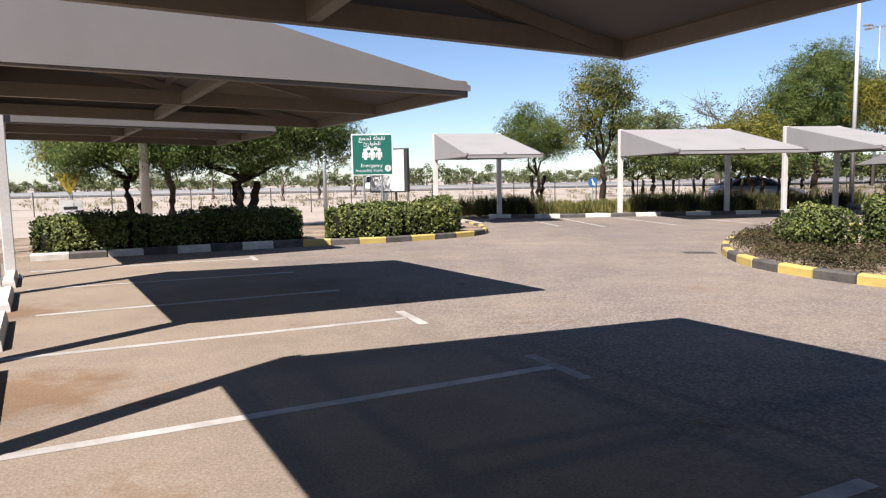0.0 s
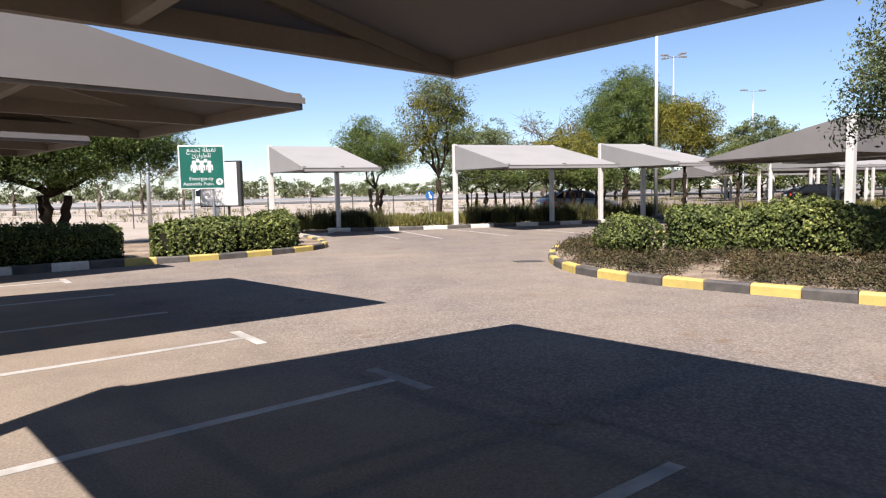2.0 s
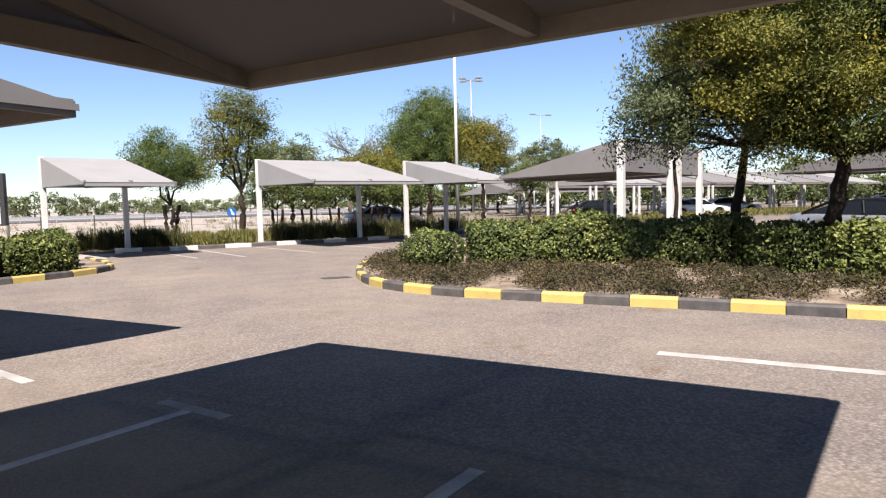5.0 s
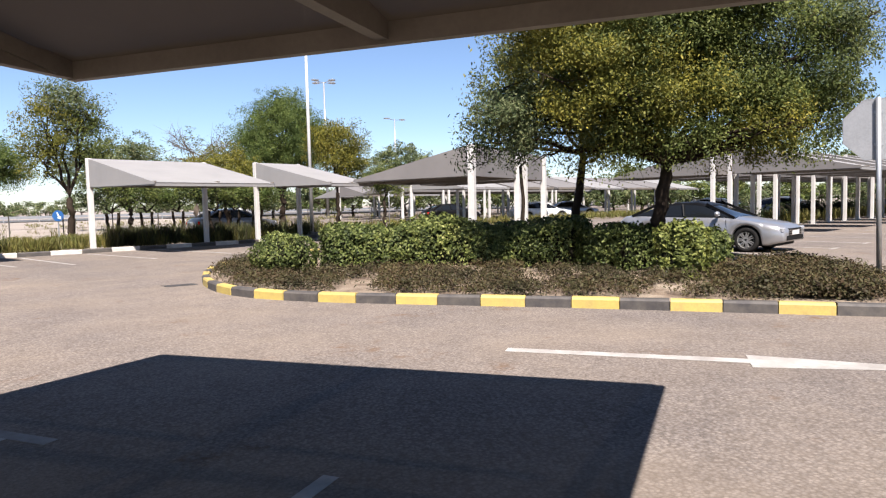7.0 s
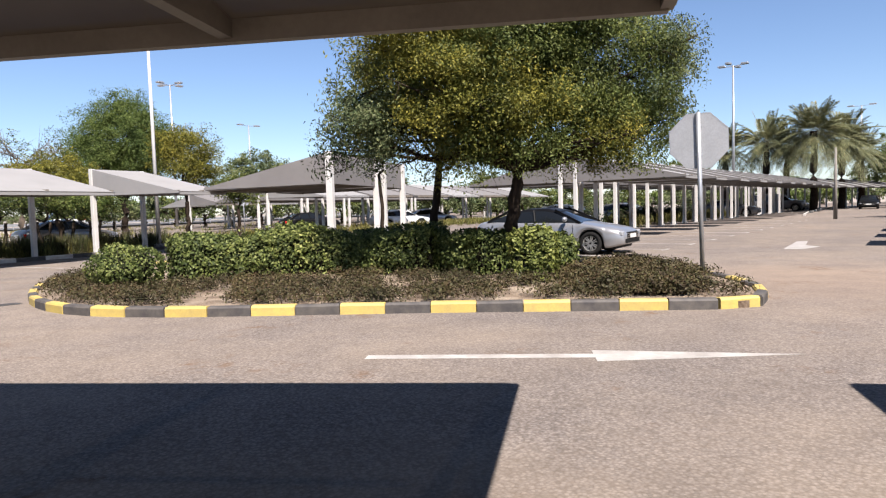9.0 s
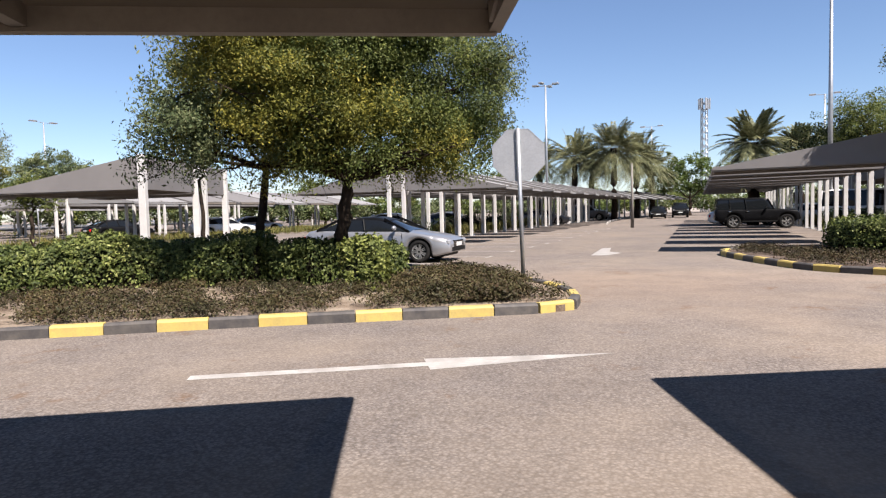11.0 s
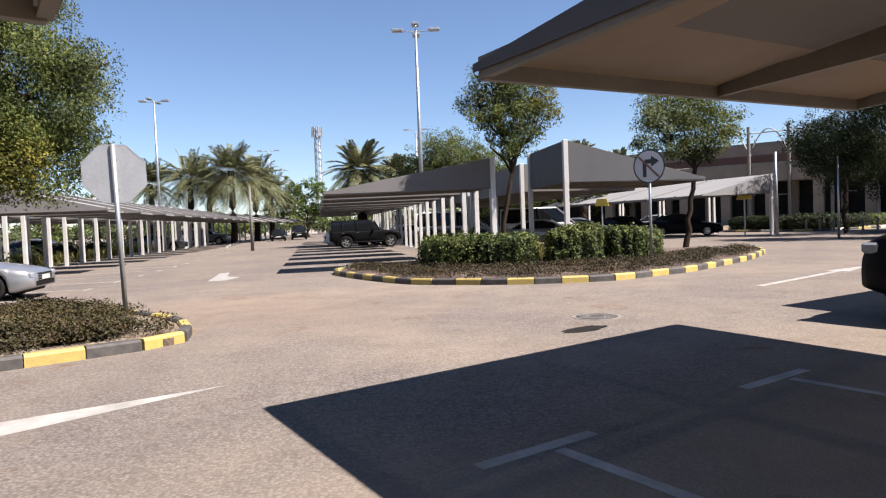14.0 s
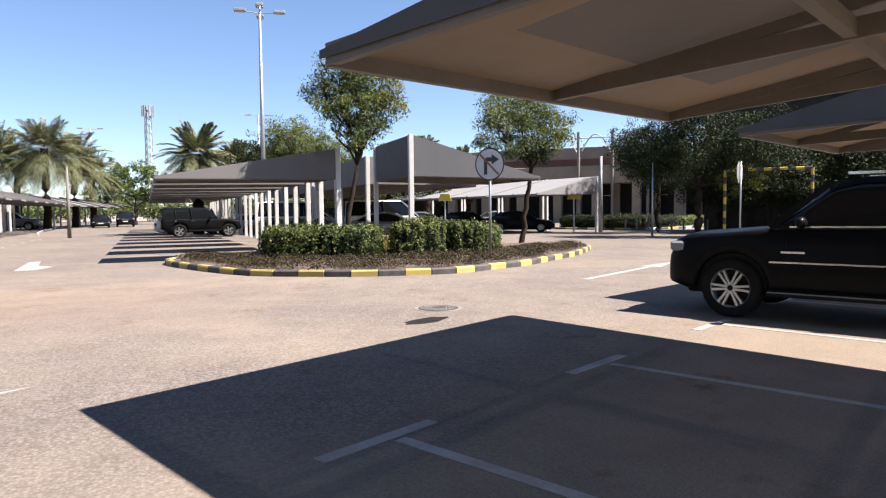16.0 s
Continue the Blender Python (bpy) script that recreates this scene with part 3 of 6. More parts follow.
kerb("kerb_avenue_end", [(60, 7.6), (70, 8.6), (84, 9.0), (100, 9.4)], (KERB_W, KERB_K), "white and black kerb at the end of the avenue", 1.2)


def bed(name, outline, mat, label, z=0.1):
    bm = prism(bmesh.new(), outline, -0.05, z)
    return tagged(new(name, mesh_of(name, bm, mat)), label, "planting bed", kind="structure")


bed("planting_bed_island", ISLAND + ISLAND_BACK, SOIL, "sandy soil of the planted island")
bed("planting_bed_second", ISLAND_2 + ISLAND_2_BACK, MULCH, "dark soil of the half-moon island")
bed("planting_bed_hedge", BED + BED_BACK, SOIL, "sandy soil of the hedge bed", 0.09)
bed("planting_bed_third", [(50, -29.1), (44.5, -29.4), (40.1, -30.3), (38.4, -32.5), (38.8, -36.4), (42.2, -44), (46.9, -53), (62, -50), (60, -30)], SOIL, "soil of the far hedge island", 0.09)


# ---- concrete wheel stops ----
def wheel_stop(a, b, mat=None):
    a, b = Vector(a), Vector(b)
    d = b - a
    t = thing("wheel_stop", (*((a + b) / 2), 0), math.degrees(math.atan2(d.y, d.x)), "low white-topped concrete wheel stop at a bay head", "wheel stop", "wheel stops of the near bays")
    bm = bmesh.new()
    L = d.length
    r = lambda k, z: [bm.verts.new((x * L / 2 * (1 - k * 0.04), y * (0.09 - 0.025 * k), z)) for x, y in ((-1, -1), (1, -1), (1, 1), (-1, 1))]
    lo, md, up = r(0, 0), r(0.3, 0.09), r(1, 0.14)
    for p, q in ((lo, md), (md, up)):
        for k in range(4):
            bm.faces.new((p[k], p[(k + 1) % 4], q[(k + 1) % 4], q[k]))
    bm.faces.new(up), bm.faces.new(lo[::-1])
    part("block", bm, mat or KERB_W, t)


for k in (-1.15, 1.3, 3.75, 6.1, 8.5):
    o = Vector((-2.7, 3.55)) + k * Vector((-0.52, 0.855))
    d = Vector((-0.52, 0.855)) * 0.82
    wheel_stop(o - d, o + d)


# ---- wedge-shaped parking canopies ----
def panel(bm, quad, thick, flip=False):
    """Canvas panel: outer face in slot 0, the lining in slot 1."""
    n0 = len(bm.faces)
    slab(bm, quad, thick)
    bm.faces.ensure_lookup_table()
    bm.faces[n0].material_index = 1
    return bm


def canopy(at, turn, depth, width, zf=2.45, zr=2.5, top=3.65, mats=None, post=None, group="canopies of the near row", label="", fat=0.085, skew=0.0, corners=None, sag=0.0):
    """Rear corner on the ground at at; local x runs from the rear to the open front, y along the row; sag: how much lower the end at y = width lies."""
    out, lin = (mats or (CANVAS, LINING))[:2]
    gable = (mats or (CANVAS,))[-1] if len(mats or ()) > 2 else out
    t = thing("parking_canopy", (*at, 0), turn, label or "wedge-shaped grey canvas parking canopy on two rear steel posts", "canopy", group)
    D, W = depth, width
    edge = out if out is CANVAS_W else FRAME  # pale canvas wraps its front beam
    eb = 0.09 if out is CANVAS_W else 0.16
    e = 0.16  # depth of the edge beams
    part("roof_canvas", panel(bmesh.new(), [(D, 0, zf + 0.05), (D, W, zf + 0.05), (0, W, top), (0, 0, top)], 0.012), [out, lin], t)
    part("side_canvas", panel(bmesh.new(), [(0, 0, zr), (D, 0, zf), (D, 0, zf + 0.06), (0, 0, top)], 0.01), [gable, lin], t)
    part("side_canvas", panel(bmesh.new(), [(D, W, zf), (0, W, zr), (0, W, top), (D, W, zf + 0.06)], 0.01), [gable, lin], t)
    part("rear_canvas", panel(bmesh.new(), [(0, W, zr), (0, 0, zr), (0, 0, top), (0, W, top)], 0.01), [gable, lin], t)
    i = 0.04
    part("front_beam", beam(bmesh.new(), (D - i, i, zf - 0.06 + eb / 2), (D - i, W - i, zf - 0.06 + eb / 2), 0.07, eb), edge, t)
    part("rear_beam", beam(bmesh.new(), (i, i, zr + e / 2), (i, W - i, zr + e / 2), 0.08, e), FRAME, t)
    part("ridge_beam", beam(bmesh.new(), (i, i, top - 0.1), (i, W - i, top - 0.1), 0.08, 0.12), FRAME, t)
    for y in (i + 0.01, W - i - 0.01):
        part("side_beam", beam(bmesh.new(), (i, y, zr + 0.06), (D - i, y, zf + 0.03), 0.07, e), FRAME, t)
        part("rafter", beam(bmesh.new(), (i, y + (0.02 if y < W / 2 else -0.02), top - 0.1), (D - 0.2, y + (0.02 if y < W / 2 else -0.02), zf + 0.015), 0.07, 0.11), FRAME, t)
    part("middle_beam", beam(bmesh.new(), (i, W / 2, zr + 0.06), (D - i, W / 2, zf + 0.04), 0.08, e), FRAME, t)
    if group == "canopies of the near row":
        part("cross_beam", beam(bmesh.new(), (D * 0.47, i, zr * 0.53 + zf * 0.47 + 0.05), (D * 0.47, W - i, zr * 0.53 + zf * 0.47 + 0.05), 0.09, 0.13), FRAME, t)
    part("middle_rafter", beam(bmesh.new(), (i, W / 2, top - 0.1), (D - 0.2, W / 2, zf + 0.02), 0.06, 0.1), FRAME, t)
    for y in (W * 0.27, W * 0.73):
        part("purlin", beam(bmesh.new(), (D * 0.5, y - W * 0.22, (zf + top) / 2 - 0.03), (D * 0.5, y + W * 0.22, (zf + top) / 2 - 0.03), 0.05, 0.08), FRAME, t)
    for y in (0.03, W - 0.03):
        bm = box(bmesh.new(), (-fat - 0.02, y - fat, 0.0), (fat - 0.02, y + fat, top + 0.02), 0.012)
        p = part("post", bm, post or POST, t)
        part("base_plate", box(bmesh.new(), (-0.19, y - 0.17, 0.0), (0.15, y + 0.17, 0.02)), STEEL, p)
        for s in ((-0.15, -0.13), (0.11, -0.13), (0.11, 0.13), (-0.15, 0.13)):
            part("bolt", rod(bmesh.new(), (s[0], y + s[1], 0.015), (s[0], y + s[1], 0.05), 0.014, seg=6), STEEL, p)
    if sag:
        for ob in t.children_recursive:
            for v in ob.data.vertices:
                v.co.z -= sag * v.co.y / W * v.co.z / zf
    if skew:
        shear = Matrix.Identity(4)
        shear[0][1] = -math.tan(radians(skew))
        for ob in t.children_recursive:
            ob.data.transform(shear)
    if corners:
        # plan places of the rear and front corners at y = 0 and at y = W
        inv = t.matrix_basis.inverted()
        r0, f0, r1, f1 = (inv @ Vector((*c, 0)) for c in corners)
        for ob in t.children_recursive:
            for v in ob.data.vertices:
                u, k = v.co.x / D, v.co.y / W
                q = r0.lerp(f0, u).lerp(r1.lerp(f1, u), k)
                v.co.x, v.co.y = q.x, q.y
    return t


NEAR = "wedge-shaped grey canvas parking canopy with a beige lined underside"
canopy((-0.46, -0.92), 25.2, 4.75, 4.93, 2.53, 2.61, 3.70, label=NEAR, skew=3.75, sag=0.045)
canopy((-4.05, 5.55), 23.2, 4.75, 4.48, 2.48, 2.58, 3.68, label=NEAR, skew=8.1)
# these two undersides take the lining colour brightened for the light on them
canopy((2.98, -7.97), 21.2, 5.1, 5.78, 2.71, 2.92, 3.48, (CANVAS_D, LINING_LIT, CANVAS_D), label=NEAR, corners=((2.65, -8.08), (7.50, -6.50), (0.424, -3.26), (5.083, -1.185)), sag=0.16)
canopy((5.85, -15.46), 20.4, 4.75, 5.30, 2.7, 2.75, 3.85, (CANVAS_D, LINING_LIT, CANVAS_D), label=NEAR)
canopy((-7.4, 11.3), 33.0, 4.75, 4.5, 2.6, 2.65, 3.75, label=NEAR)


def canopy_on(rear_a, rear_b, depth, **kw):
    """By the plan places of its two rear corners (b lies to the left of the way it opens)."""
    a, b = Vector(rear_a), Vector(rear_b)
    w = b - a
    return canopy(rear_a, math.degrees(math.atan2(w.y, w.x)) - 90, depth, w.length, **kw)


PALE = dict(zf=2.33, zr=2.38, top=3.42, mats=(CANVAS_W, CANVAS_W), group="pale canopies by the sand")
PALE_LABEL = "pale wedge-shaped canvas canopy on white posts"

# the pale canopies open towards the camera's side; their rear corners stand on the far kerb
for a, b in (((-0.32, 27.0), (2.35, 27.65)), ((7.1, 26.9), (11.75, 27.6)), ((13.65, 26.8), (16.0, 27.2))):
    canopy_on(a, b, 4.75, label=PALE_LABEL, **PALE)
# grey canopies beyond the planted island
BEYOND = dict(group="grey canopies beyond the island", mats=(CANVAS, LINING))
B_LABEL = "grey wedge-shaped canvas canopy on white posts"
canopy_on((22.0, 19.2), (17.6, 17.6), 5.3, label=B_LABEL, fat=0.12, **BEYOND)
canopy_on((25.5, 20.6), (22.9, 19.6), 5.3, label=B_LABEL, fat=0.12, **BEYOND)
# the avenue: two rows back to back on its far side, one on its near side
AV = dict(group="canopies along the avenue", mats=(CANVAS_W, LINING, CANVAS))
for i in range(11):
    x = 28.6 + 4.5 * i
    y = 12.9 - 0.14 * i
    canopy_on((x, y), (x + 2.6, y + 0.1), 4.9, label=B_LABEL, zf=2.5, top=3.7, **AV)
    canopy_on((x + 2.6, y + 0.9), (x, y + 0.8), 4.9, label=B_LABEL, zf=2.5, top=3.7, **AV)
for i in range(11):
    x = 22.2 + 4.55 * i
    canopy_on((x + 2.5, -5.9), (x, -5.9), 5.6, label=B_LABEL, zf=2.55, zr=2.6, top=3.6, **AV)
for i in range(7):
    x = 77 + 5.2 * i
    canopy_on((x, 12.2 - 0.95 * i), (x + 4.8, 11.9 - 0.95 * i), 4.9, label=B_LABEL, **AV)
FAR = dict(group="canopies of the far rows", mats=(CANVAS_W, LINING))
F_LABEL = "distant grey canvas parking canopy in a long row"
for j, (y0, x0, n) in enumerate(((36, 30, 7), (42, 34, 8), (60, 40, 8), (66, 44, 8))):
    for i in range(n):
        x, y = x0 + 5.6 * i, y0 + 0.5 * i
        a, b = ((x, y), (x + 4.9, y + 0.4)) if j % 2 == 0 else ((x + 4.9, y + 0.4), (x, y))
        canopy_on(a, b, 4.9, label=F_LABEL, **dict(FAR, mats=(CANVAS if (i + j) % 3 else CANVAS_W, LINING)))
# canopies behind the half-moon island
canopy_on((22.6, -8.7), (27.2, -8.9), 5.2, label="tall dark grey canvas canopy on white posts", zf=2.7, zr=2.75, top=4.2, mats=(CANVAS_D, LINING), group="canopies behind the half-moon island")
for i in range(5):
    canopy_on((28.3 + 5.2 * i, -8.9), (33.1 + 5.2 * i, -9.0), 5.2, label=B_LABEL, zf=2.65, zr=2.7, top=3.9, mats=(CANVAS, LINING), group="canopies behind the half-moon island")
for i in range(4):
    canopy_on((41.5 + 5.6 * i, -26.5 + 0.6 * i), (36.4 + 5.6 * i, -27.1 + 0.6 * i), 5.0, label=PALE_LABEL, mats=(CANVAS_W, CANVAS_W), group="pale canopies by the building")


# ---- plants ----
def limb(bm, pts, r0, r1, seg=8):
    """A tapered bent limb through the points."""
    n = len(pts) - 1
    rings = []
    for i, p in enumerate(pts):
        d = (Vector(pts[min(i + 1, n)]) - Vector(pts[max(i - 1, 0)])).normalized()
        q = d.to_track_quat("Z", "Y")
        r = r0 + (r1 - r0) * i / n
        rings.append([bm.verts.new(Vector(p) + q @ Vector((r * math.cos(a * math.tau / seg), r * math.sin(a * math.tau / seg), 0))) for a in range(seg)])
    for a, b in zip(rings, rings[1:]):
        for k in range(seg):
            bm.faces.new((a[k], a[(k + 1) % seg], b[(k + 1) % seg], b[k]))
    bm.faces.new(rings[-1])


def bent(a, b, rng, sway, n=5):
    a, b = Vector(a), Vector(b)
    out = [a]
    for i in range(1, n):
        s = sway * math.sin(math.pi * i / n)
        out.append(a.lerp(b, i / n) + Vector((rng.normal(0, s), rng.normal(0, s), rng.normal(0, s * 0.5))))
    return out + [b]


def tree(at, label, trunk_h, trunk_r, blobs, count, leaf=(0.11, 0.05), bark=None, seed=1, lean=(0, 0), droop=0.4, clump=0.34, forks=1, bare=0, group="", fine=1.0, per=62):
    """blobs: (dx, dy, z, radius across, radius up, leaf material)."""
    rng = np.random.default_rng(seed)
    t = thing("tree", (*at, 0.05), 0, label, "tree", group)
    bm = bmesh.new()
    fork = Vector((lean[0], lean[1], trunk_h))
    for k in range(forks):
        off = Vector((math.cos(k * 2.4), math.sin(k * 2.4), 0)) * trunk_r * 1.2 * (forks > 1)
        limb(bm, bent(off + Vector((0, 0, -0.15)), fork + off * 2.5, rng, trunk_r * 0.4, 8), trunk_r * (1.15 if k == 0 else 0.8), trunk_r * 0.72)
    part("trunk", bm, bark or BARK, t, smooth=True)
    bm = bmesh.new()
    tips = []
    for bx, by, bz, ra, rz, _ in blobs:
        c = Vector((bx, by, bz))
        limb(bm, bent(fork, c, rng, 0.16), trunk_r * 0.46, trunk_r * 0.16, 6)
        for _ in range(4 + bare):
            d = Vector(rng.normal(0, 1, 3)).normalized()
            e = c + Vector((d.x * ra, d.y * ra, d.z * rz)) * (0.85 if not bare else 1.0)
            s = fork.lerp(c, rng.uniform(0.5, 1.0))
            limb(bm, bent(s, e, rng, 0.1, 4), trunk_r * 0.2, trunk_r * 0.05, 5)
            for _ in range(2 + bare):
                f = s.lerp(e, rng.uniform(0.4, 0.95))
                g2 = f + Vector(rng.normal(0, 0.3, 3)) * ra
                limb(bm, bent(f, g2, rng, 0.06, 3), trunk_r * 0.08, trunk_r * 0.02, 4)
    part("branch_work", bm, bark or BARK, t, smooth=True)
    by_mat = {}
    vol = sum(b[3] ** 2 * b[4] for b in blobs)
    for bx, by, bz, ra, rz, mat in blobs:
        n = int(1.45 * count * ra * ra * rz / vol)
        k = max(7, int(n / per))
        d = rng.normal(0, 1, (k, 3))
        d /= np.linalg.norm(d, axis=1)[:, None]
        rad = rng.uniform(0.2, 1.0, (k, 1)) ** 0.5 * rng.uniform(0.75, 1.28, (k, 1))
        cc = np.array([bx, by, bz]) + d * rad * np.array([ra, ra, rz])
        pick = rng.integers(0, k, n)
        sp = clump * fine
        p = cc[pick] + np.clip(rng.normal(0, 1, (n, 3)), -1.45, 1.45) * np.array([sp, sp, sp * 0.75]) * 0.72 * rng.uniform(0.5, 1.2, k)[pick][:, None]
        p[:, 2] -= droop * 0.25 * np.abs(rng.normal(0, 1, n)) * sp
        nr = d[pick] * 0.6 + np.array([0, 0, 0.5])
        by_mat.setdefault(mat.name, (mat, []))[1].append(leaves(p, nr, leaf[0], leaf[1], rng, droop))
    for mat, groups in by_mat.values():
        scatter(t, "crown", groups, mat)
    return t


def hedge(path, width, height, label, count, seed=1, mats=None, z0=0.08, leaf=(0.074, 0.044), lump=0.13, group="hedges"):
    """A clipped hedge along a line: a solid core, dark for inner shade, clad in leaves."""
    count = int(count * 1.45)
    width, height = width * 0.95, height * 0.93
    rng = np.random.default_rng(seed)
    pts = along(path, 0.25)
    o = pts.mean(0)
    t = thing("hedge", (o[0], o[1], z0), 0, label, "hedge", group)
    q = pts - o
    d = np.gradient(q, axis=0)
    d /= np.linalg.norm(d, axis=1)[:, None]
    nrm = np.stack([-d[:, 1], d[:, 0]], 1)
    m = len(q)
    lump_w = 1 + lump * np.interp(np.arange(m), np.arange(0, m + 4, 4), rng.normal(0, 1, len(np.arange(0, m + 4, 4))))
    lump_h = 1 + lump * 0.6 * np.interp(np.arange(m), np.arange(0, m + 5, 5), rng.normal(0, 1, len(np.arange(0, m + 5, 5))))
    end = np.minimum(np.arange(m), np.arange(m)[::-1]) * 0.25
    taper = np.clip(0.55 + end / 0.5 * 0.45, 0, 1)
    hw, hh = width / 2 * lump_w * taper, height * lump_h * (0.85 + 0.15 * taper)
    bm = bmesh.new()
    rings = []
    for i in range(m):
        rings.append([bm.verts.new((q[i, 0] + nrm[i, 0] * hw[i] * a, q[i, 1] + nrm[i, 1] * hw[i] * a, hh[i] * b)) for a, b in ((-0.6, 0), (-0.78, 0.3), (-0.74, 0.7), (-0.5, 0.82), (0.5, 0.82), (0.74, 0.7), (0.78, 0.3), (0.6, 0))])
    for a, b in zip(rings, rings[1:]):
        for k in range(7):
            bm.faces.new((a[k], a[k + 1], b[k + 1], b[k]))
    bm.faces.new(rings[0]), bm.faces.new(rings[-1][::-1])
    part("core", bm, SHADE_CORE, t)
    # leaf places on the rounded cross-section
    s = rng.uniform(0, m - 1, count)
    i = s.astype(int)
    fr = (s - i)[:, None]
    j = np.minimum(i + 1, m - 1)
    c = q[i] * (1 - fr) + q[j] * fr
    nn = nrm[i]
    a = rng.uniform(-0.15, math.pi + 0.15, count)
    ca, sa = np.cos(a), np.sin(a)
    px = np.sign(ca) * np.abs(ca) ** 0.45
    pz = np.sign(sa) * np.abs(sa) ** 0.45
    depth = rng.uniform(0.86, 1.03, count)
    x = hw[i] * px * depth
    z = np.maximum(0.02, hh[i] * (0.06 + 0.94 * np.abs(pz) * depth))
    low = rng.uniform(0, 1, count) < 0.35
    z = np.where(low & (np.abs(px) > 0.9), rng.uniform(0.02, 1, count) * hh[i] * 0.9, z)
    p = np.stack([c[:, 0] + nn[:, 0] * x, c[:, 1] + nn[:, 1] * x, z], 1) + rng.normal(0, 0.022, (count, 3))
    nr = np.stack([nn[:, 0] * px, nn[:, 1] * px, pz * 0.9 + 0.1], 1)
    # tufts that stand out and hollows between them
    p += nr * np.array([0.12 * noise.noise(Vector(k) * 4.2 + Vector((seed, 0, 0))) + 0.06 * noise.noise(Vector(k) * 11.0) for k in p])[:, None]
    p[:, 2] = np.maximum(p[:, 2], 0.015)
    groups = [leaves(p, nr, leaf[0], leaf[1], rng, 0.2, 0.6)]
    # the two ends
    for e, sg in ((0, -1), (m - 1, 1)):
        k = int(count * 0.05)
        u = rng.uniform(-1, 1, k)
        zz = rng.uniform(0.03, 1, k) * hh[e] * 0.98
        base = q[e] + np.outer(u * hw[e], nrm[e]) + d[e] * sg * rng.uniform(0.0, 0.14, (k, 1))
        groups.append(leaves(np.stack([base[:, 0], base[:, 1], zz], 1), np.tile(np.array([d[e, 0] * sg, d[e, 1] * sg, 0.2]), (k, 1)), leaf[0], leaf[1], rng, 0.2, 0.6))
    # stray shoots above the clipped top
    k = int(count * 0.03)
    w = rng.integers(0, m, k)
    off = rng.uniform(-0.8, 0.8, k) * hw[w]
    pp = np.stack([q[w, 0] + nrm[w, 0] * off, q[w, 1] + nrm[w, 1] * off, hh[w] * rng.uniform(1.0, 1.09, k)], 1)
    groups.append(leaves(pp, np.tile(np.array([0, 0, 1.0]), (k, 1)), leaf[0], leaf[1], rng, -0.5, 0.9))
    scatter(t, "foliage", groups, mats or HEDGE)
    return t


def bush(at, r, h, label, count, seed, mat, leaf=(0.07, 0.04)):
    rng = np.random.default_rng(seed)
    t = thing("bush", (*at, 0.08), 0, label, "bush", "bushes")
    bm = bmesh.new()
    bmesh.ops.create_icosphere(bm, subdivisions=2, radius=1)
    for v in bm.verts:
        k = 0.78 + 0.1 * noise.noise(v.co * 2 + Vector((seed, 0, 0)))
        v.co = Vector((v.co.x * r * k, v.co.y * r * k, max(0, h * 0.5 + v.co.z * h * 0.5 * k)))
    # solid core whose dark colour stands for the shade inside the bush
    part("core", bm, SHADE_CORE, t)
    d = rng.normal(0, 1, (count, 3))
    d /= np.linalg.norm(d, axis=1)[:, None]
    lump = 1 + 0.13 * np.sin(d[:, 0] * 5 + seed) * np.cos(d[:, 1] * 4) + rng.normal(0, 0.05, count)
    p = d * lump[:, None] * np.array([r, r, h / 2]) + np.array([0, 0, h / 2])
    p[:, 2] = np.maximum(p[:, 2], 0.02)
    scatter(t, "foliage", [leaves(p, d, leaf[0], leaf[1], rng, 0.2, 0.6)], mat)
    return t


def ground_cover(name, poly, hole, count, mat, label, seed, height=0.22, z0=0.1, keep=0.5, leaf=(0.07, 0.03), size=0.3):
    """Low matted plants in uneven cushions over a bed."""
    rng = np.random.default_rng(seed)
    P = np.array(poly)
    lo, hi = P.min(0), P.max(0)
    c = rng.uniform(lo, hi, (int(count / 60), 2))
    ok = inside(c[:, 0], c[:, 1], poly)
    if hole:
        ok &= ~inside(c[:, 0], c[:, 1], hole)
    ok &= np.array([noise.noise(Vector((x * 0.9, y * 0.9, seed))) for x, y in c]) > (0.5 - keep) * 1.2
    rim = np.array(along(list(poly) + [poly[0]], 0.2))
    ok &= np.array([np.min(np.hypot(rim[:, 0] - x, rim[:, 1] - y)) > size * 1.15 for x, y in c])
    c = c[ok]
    n = int(len(c) * 75)
    i = rng.integers(0, len(c), n)
    rad = rng.uniform(0.6, 1.3, len(c)) * size
    a, r = rng.uniform(0, math.tau, n), np.sqrt(rng.uniform(0, 1, n))
    h = height * (rad[i] / size) * np.sqrt(np.clip(1 - r ** 2, 0, 1)) * rng.uniform(0.75, 1.15, n)
    p = np.stack([c[i, 0] + rad[i] * r * np.cos(a), c[i, 1] + rad[i] * r * np.sin(a), z0 + h + 0.01], 1)
    nr = np.stack([r * np.cos(a) * 0.8, r * np.sin(a) * 0.8, np.ones(n)], 1)
    ob = scatter(None, name, [leaves(p, nr, leaf[0], leaf[1], rng, -0.3, 0.7)], mat)
    return tagged(ob, label, "ground cover", kind="stuff")


